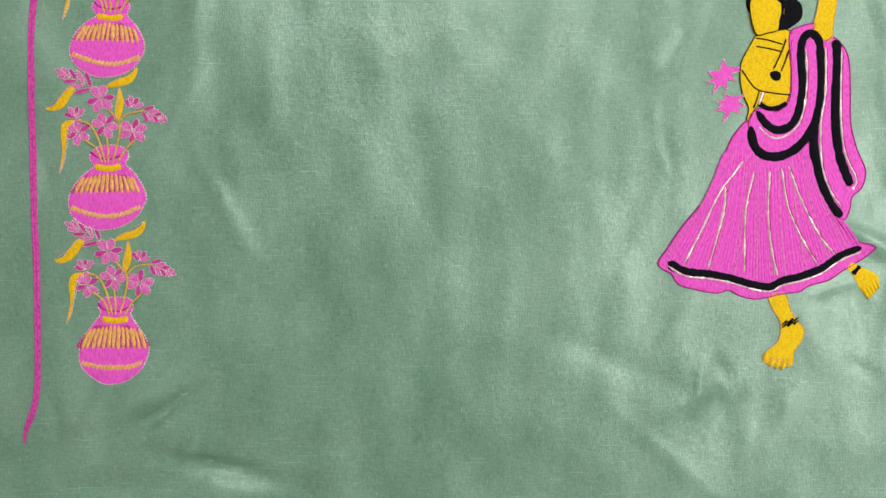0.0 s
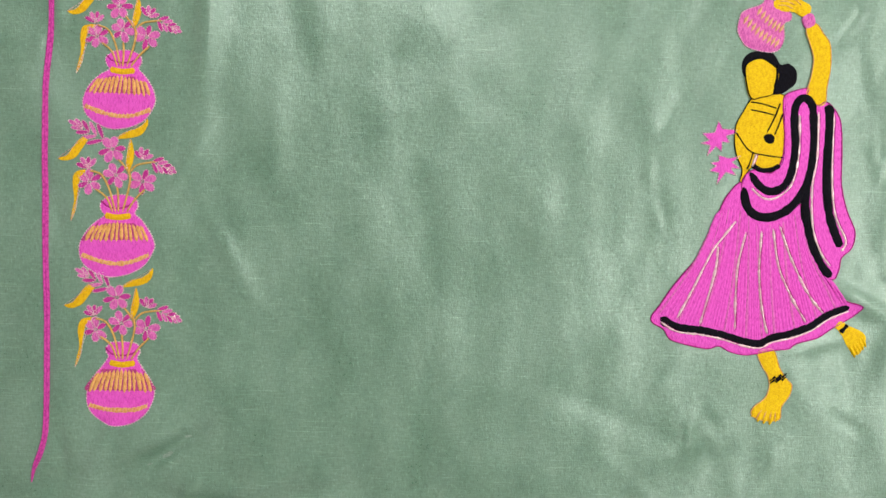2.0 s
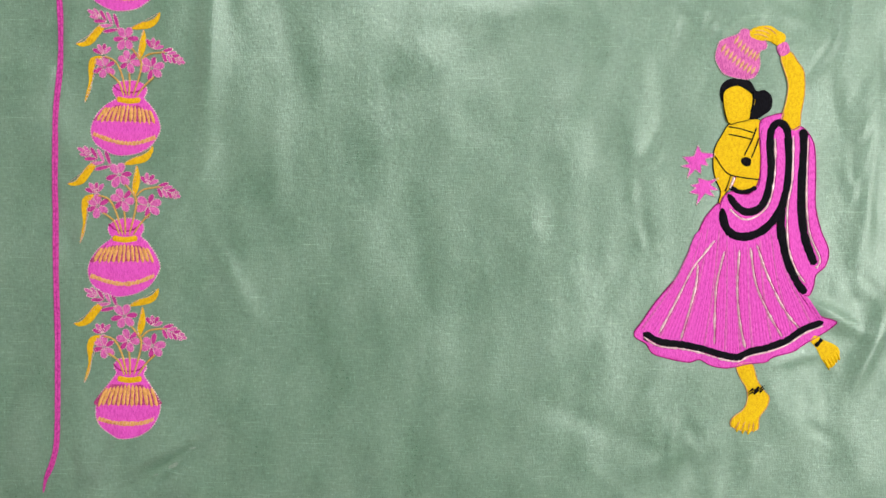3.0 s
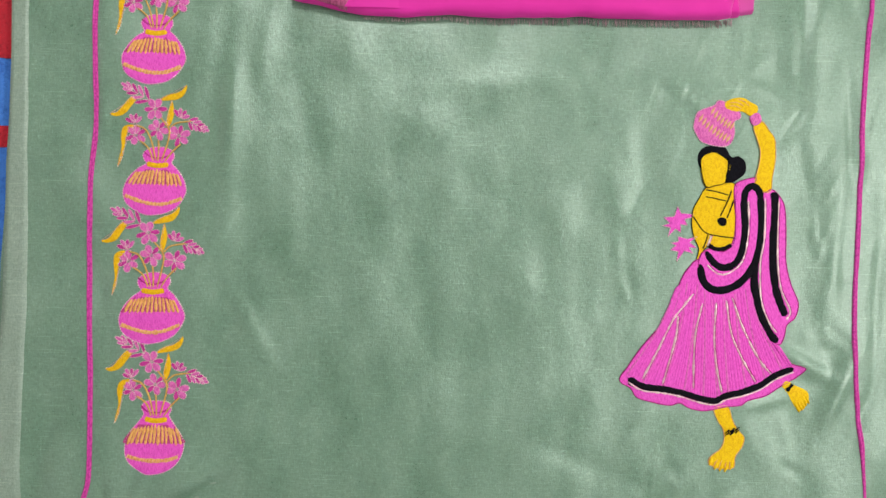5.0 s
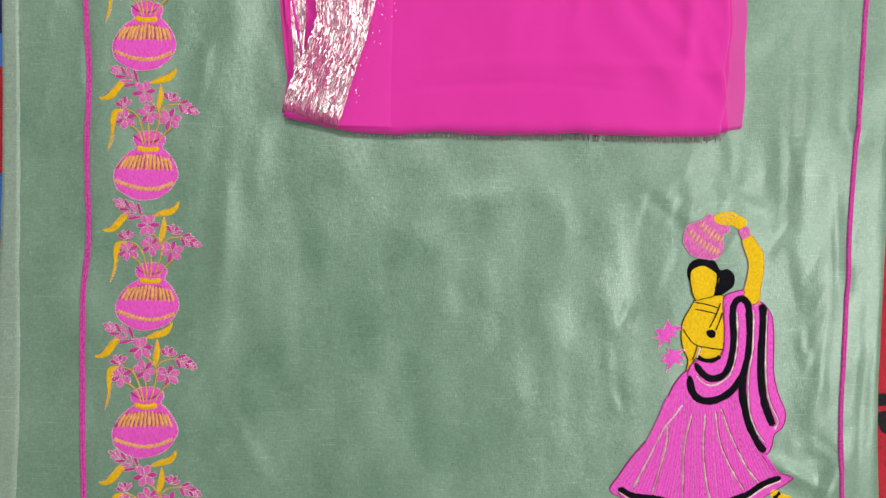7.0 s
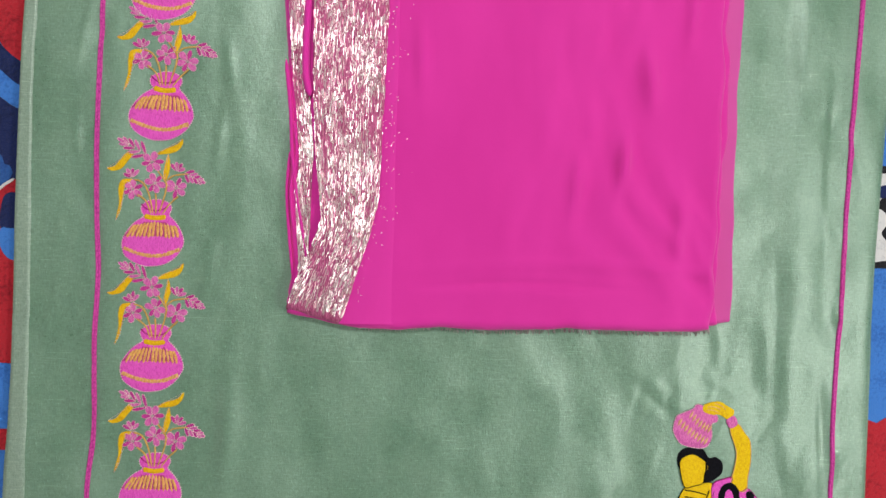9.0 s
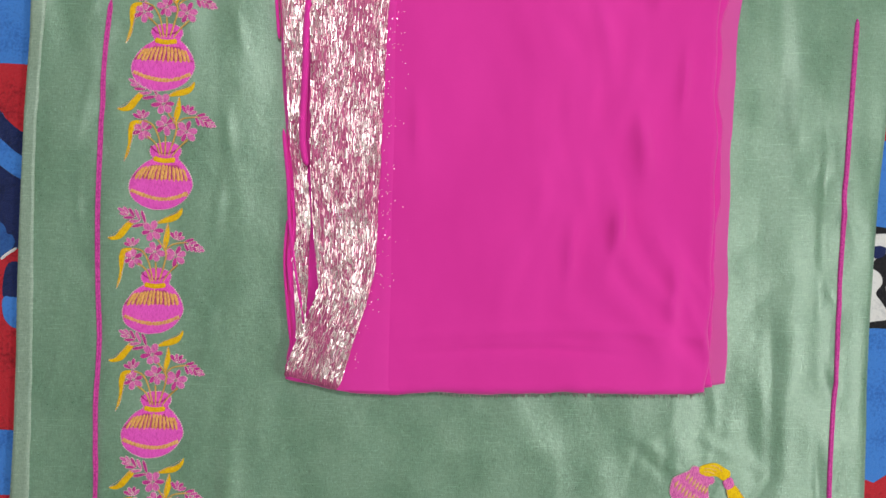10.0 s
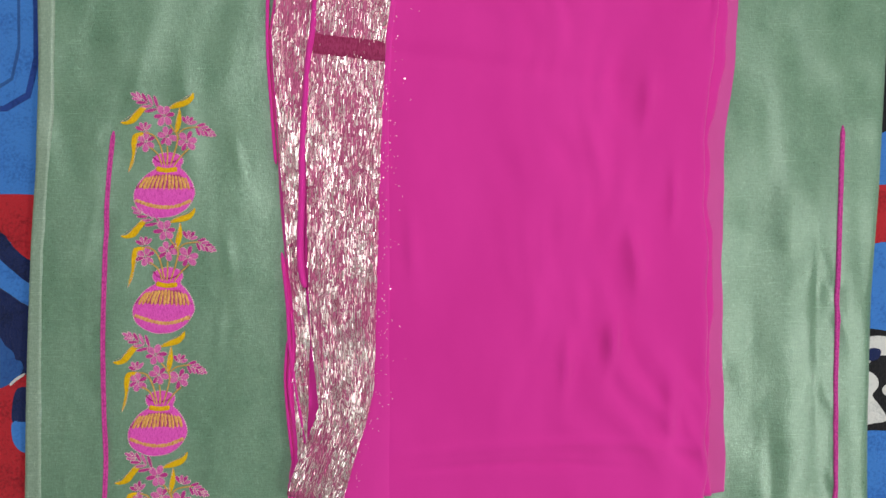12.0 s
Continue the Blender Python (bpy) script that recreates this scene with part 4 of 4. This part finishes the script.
def build_dupatta():
    def layer(left, right, low, top, bottom, radius, relief, rows=150, cols=90):
        bm = bmesh.new()
        sheet(bm, left, right, low, 1.30, cols, rows, top, bottom, radius, relief)
        return bm
    rough = lambda x, y: 0.0006 * noise.noise((x * 11, y * 5, 1.0))
    bm = layer(SIDE_LEFT, SIDE_RIGHT, 0.4055, 0.0065, -0.004, 0.004, rough)
    body = finish("folded_dupatta", bm, SHEER)
    tagged(body, "folded magenta chiffon cloth with silver tinsel lace, lying on green silk", "folded cloth")
    bm = layer(SIDE_LEFT, [(along(SIDE_RIGHT, y) - 0.016 - 0.004 * math.sin(y * 17) - 0.006 * noise.noise((y * 24, 3.0, 1.0)), y) for y in np.linspace(0.38, 1.33, 60)], 0.404, 0.0115, -0.003, 0.008, rough)
    part("middle_fold", bm, PINK, body)
    right = [(along(SIDE_RIGHT, y) - 0.027 + 0.005 * math.sin(y * 11 + 1) + 0.005 * noise.noise((y * 19, 7.0, 1.0)), y) for y in np.linspace(0.38, 1.33, 60)]
    bm = layer(shifted(LACE_LEFT, 0.001), right, 0.4015, 0.0185, 0.0088, 0.010, chiffon_relief, 200, 130)
    part("top_fold", bm, PINK, body, "smooth opaque magenta chiffon top fold")

    # rolled magenta edges between the lace layers
    for pts, wide, z in ((((-126, 1290), (-137, 1019), (-145, 950), (-152, 846), (-153, 790), (-155, 704), (-149, 668)), 0.0088, 0.0205),
                         (((-196, 1100), (-198, 978), (-192, 881), (-187, 820)), 0.0042, 0.0095), (((-179, 712), (-172, 650), (-169, 600), (-161, 545), (-152, 495), (-150, 480)), 0.0052, 0.0130),
                         (((-172, 606), (-175, 560), (-171, 505), (-165, 455), (-163, 440)), 0.0045, 0.0090), (((-168, 640), (-164, 600), (-170, 560), (-166, 515)), 0.0045, 0.0120)):
        bm = bmesh.new()
        ribbon(bm, curve_through(mm(pts), False, 10), wide, 0.005, z - 0.003, 0, base=lambda x, y: 0.0, taper=0.05)
        part("rolled_edge", bm, PINK, body)

    def crumple(x, y):
        """Short cross ridges and dents of the stiff lace."""
        return 0.0011 * noise.noise((x * 30, y * 46, 3.0)) + 0.0007 * noise.noise((x * 75, y * 80, 6.0)) + 0.0012 * math.exp(-((y - 0.482 + 0.35 * (x + 0.11)) / 0.006) ** 2)

    def lace(left, right, top, cols, seed, gap):
        rng = random.Random(seed)

        def at(u, v):
            a, b = left[0], right[0]
            ya, yb = a[1] + (1.29 - a[1]) * v, b[1] + (1.29 - b[1]) * v
            x0, x1 = along(left, ya), along(right, yb)
            return x0 + (x1 - x0) * u, ya + (yb - ya) * u

        def height(x, y, u, v):
            edge = min(1.0, (v * 0.88) / 0.010)
            return top(x, y) - 0.009 * (1 - math.sqrt(max(0.0, 1 - (1 - edge) ** 2))) + 0.0005 * noise.noise((x * 120, y * 14, seed))
        bm = bmesh.new()
        grid = []
        for j in range(241):
            v = (j / 240) ** 1.2
            row = []
            for i in range(41):
                u = i / 40
                x, y = at(u, v)
                row.append(bm.verts.new((x, y, height(x, y, u, v) - (0.002 if i in (0, 40) else 0))))
            grid.append(row)
        for j in range(240):
            for i in range(40):
                bm.faces.new((grid[j][i], grid[j][i + 1], grid[j + 1][i + 1], grid[j + 1][i]))
        ground = part("lace_border", bm, MAUVE, body, "mauve lace border woven with silver tinsel")
        if gap:  # crease left without tinsel, its fold shade painted as a dark strip
            bm = bmesh.new()
            band = []
            for i in range(25):
                u = 0.01 + 0.98 * i / 24
                x = at(u, 0.63)[0]
                mid = 0.962 - 0.12 * (x + 0.1) + 0.0012 * noise.noise((x * 60, 1.0, 1.0))
                band.append([bm.verts.new((x, mid + e, top(x, mid + e) + h)) for e, h in ((-0.0125, -0.0004), (-0.0115, 0.0009), (0.0, 0.0011), (0.0115, 0.0009), (0.0125, -0.0004))])
            for a, b in zip(band, band[1:]):
                for k in range(4):
                    bm.faces.new((a[k], b[k], b[k + 1], a[k + 1]))
            part("crease_shade_band", bm, WINE, ground, "wine-dark strip across the lace, a fold's shade put into its colour")
        verts, faces = [], []
        span = 0.86
        for col in range(cols):
            u0 = (col + 0.5 + rng.gauss(0, 0.10)) / cols
            at_v = rng.uniform(0.0, 0.01)
            while at_v < 0.985:
                half = 0.0008 + 0.0060 * rng.random() ** 2
                v = at_v + half / span
                at_v += (2 * half + rng.uniform(0.0002, 0.0016)) / span
                u = u0 + 0.16 / cols * noise.noise((v * 22, col * 0.37, seed))
                x, y = at(u, v)
                if v < 0.012 or (gap and abs(y - 0.962 + 0.12 * (x + 0.1)) < 0.013 and rng.random() < 0.96):
                    continue
                clump = 1.15 * noise.noise((x * 27, y * 15, seed)) + 0.6 * noise.noise((x * 85, y * 55, seed))
                if clump < rng.uniform(-0.95, 0.30):
                    continue
                dx, dy = at(u, min(1.0, v + 0.01))
                d = np.array((dx - x, dy - y))
                d = d / max(np.hypot(*d), 1e-9)
                wide = rng.uniform(0.00022, 0.00036) * (1.25 if clump > 0.35 else 1.0)
                roll = rng.gauss(0, 0.16) + 0.42 * noise.noise((x * 95, y * 30, seed + 9))
                pitch = rng.gauss(-0.14, 0.24) + 0.42 * noise.noise((x * 50, y * 42, seed + 4))
                z = height(x, y, u, v) + 0.0005
                for a, b in ((-1, -1), (1, -1), (1, 1), (-1, 1)):
                    ex, ey = x + d[0] * half * b - d[1] * wide * a, y + d[1] * half * b + d[0] * wide * a
                    verts.append((ex, ey, z + wide * a * math.tan(roll) + 0.6 * half * b * math.tan(pitch)))
                k = len(verts)
                faces.append((k - 4, k - 3, k - 2, k - 1))
        mesh = bpy.data.meshes.new("tinsel_threads")
        mesh.from_pydata(verts, [], faces)
        mesh.materials.append(TINSEL)
        ob = new("tinsel_threads", mesh)
        ob.parent = ground
        tagged(ob, "glittering silver tinsel threads", kind="stuff")

    lace(LACE_LEFT, LACE_RIGHT, lambda x, y: 0.0208 + chiffon_relief(x, y) + crumple(x, y), 84, 3, True)
    second_right = mm(((-150, 440), (-146, 520), (-144, 606), (-150, 672), (-157, 704), (-157, 790), (-156, 846), (-149, 950), (-141, 1019), (-130, 1330)))
    second_left = [(along(SIDE_LEFT, y) + 0.006 + 0.004 * max(0, min(1, (0.7 - y) * 12)), y) for y in np.linspace(0.445, 1.33, 24)]
    lace(second_left, second_right, lambda x, y: 0.0128 + rough(x, y) + crumple(x, y), 31, 5, False)

    # paler doubled edge of the chiffon beside the lace, and the frayed near edge
    bm = bmesh.new()
    rows_p = []
    for j in range(181):
        y = 0.4045 + 0.88 * j / 180
        a, b = along(LACE_RIGHT, y) - 0.003, max(along(LACE_RIGHT, y) + 0.007, -0.047 + 0.002 * noise.noise((y * 9, 1, 1)))
        rows_p.append([bm.verts.new((a + (b - a) * u, y, 0.0185 + chiffon_relief(a + (b - a) * u, y) + h)) for u, h in ((0, 0.0), (0.03, 0.0007), (0.3, 0.0009), (0.6, 0.0009), (0.9, 0.0008), (1, -0.0004))])
    for a, b in zip(rows_p, rows_p[1:]):
        for k in range(5):
            bm.faces.new((a[k], a[k + 1], b[k + 1], b[k]))
    part("doubled_edge", bm, PALE_PINK, body, "paler doubled chiffon edge beside the lace")
    bm = bmesh.new()
    rng = random.Random(21)
    for _ in range(360):
        x = rng.uniform(-0.09, 0.34)
        y = 0.4010 + NEAR_EDGE(x)
        end = (x + rng.uniform(-0.001, 0.001), y - rng.uniform(0.0015, 0.0075) * (1.0 if x > 0.01 else 0.5))
        ribbon(bm, [(x, y + 0.002), ((x + end[0]) / 2, (y + end[1]) / 2), end], 0.0006, 0.0006, 0.0008, 0)
    tagged(part("fringe", bm, FRINGE, body, "short pale frayed threads"), kind="stuff")

    # loose glints on the chiffon beside the lace
    rng = random.Random(11)
    verts, faces = [], []
    for _ in range(170):
        y = rng.uniform(0.43, 1.2)
        x = along(LACE_RIGHT, y) + 0.002 + abs(rng.gauss(0, 0.012))
        s, a = rng.uniform(0.0004, 0.0009), rng.uniform(0, 3.1)
        z = 0.0202 + chiffon_relief(x, y)
        for k in range(4):
            t = a + math.pi / 2 * k
            verts.append((x + s * math.cos(t), y + s * math.sin(t), z + s * 0.3 * rng.uniform(-1, 1)))
        faces.append(tuple(range(len(verts) - 4, len(verts))))
    mesh = bpy.data.meshes.new("loose_glitter")
    mesh.from_pydata(verts, [], faces)
    mesh.materials.append(TINSEL)
    ob = new("loose_glitter", mesh)
    ob.parent = body
    tagged(ob, "scattered silver glitter specks", kind="stuff")


build_dupatta()
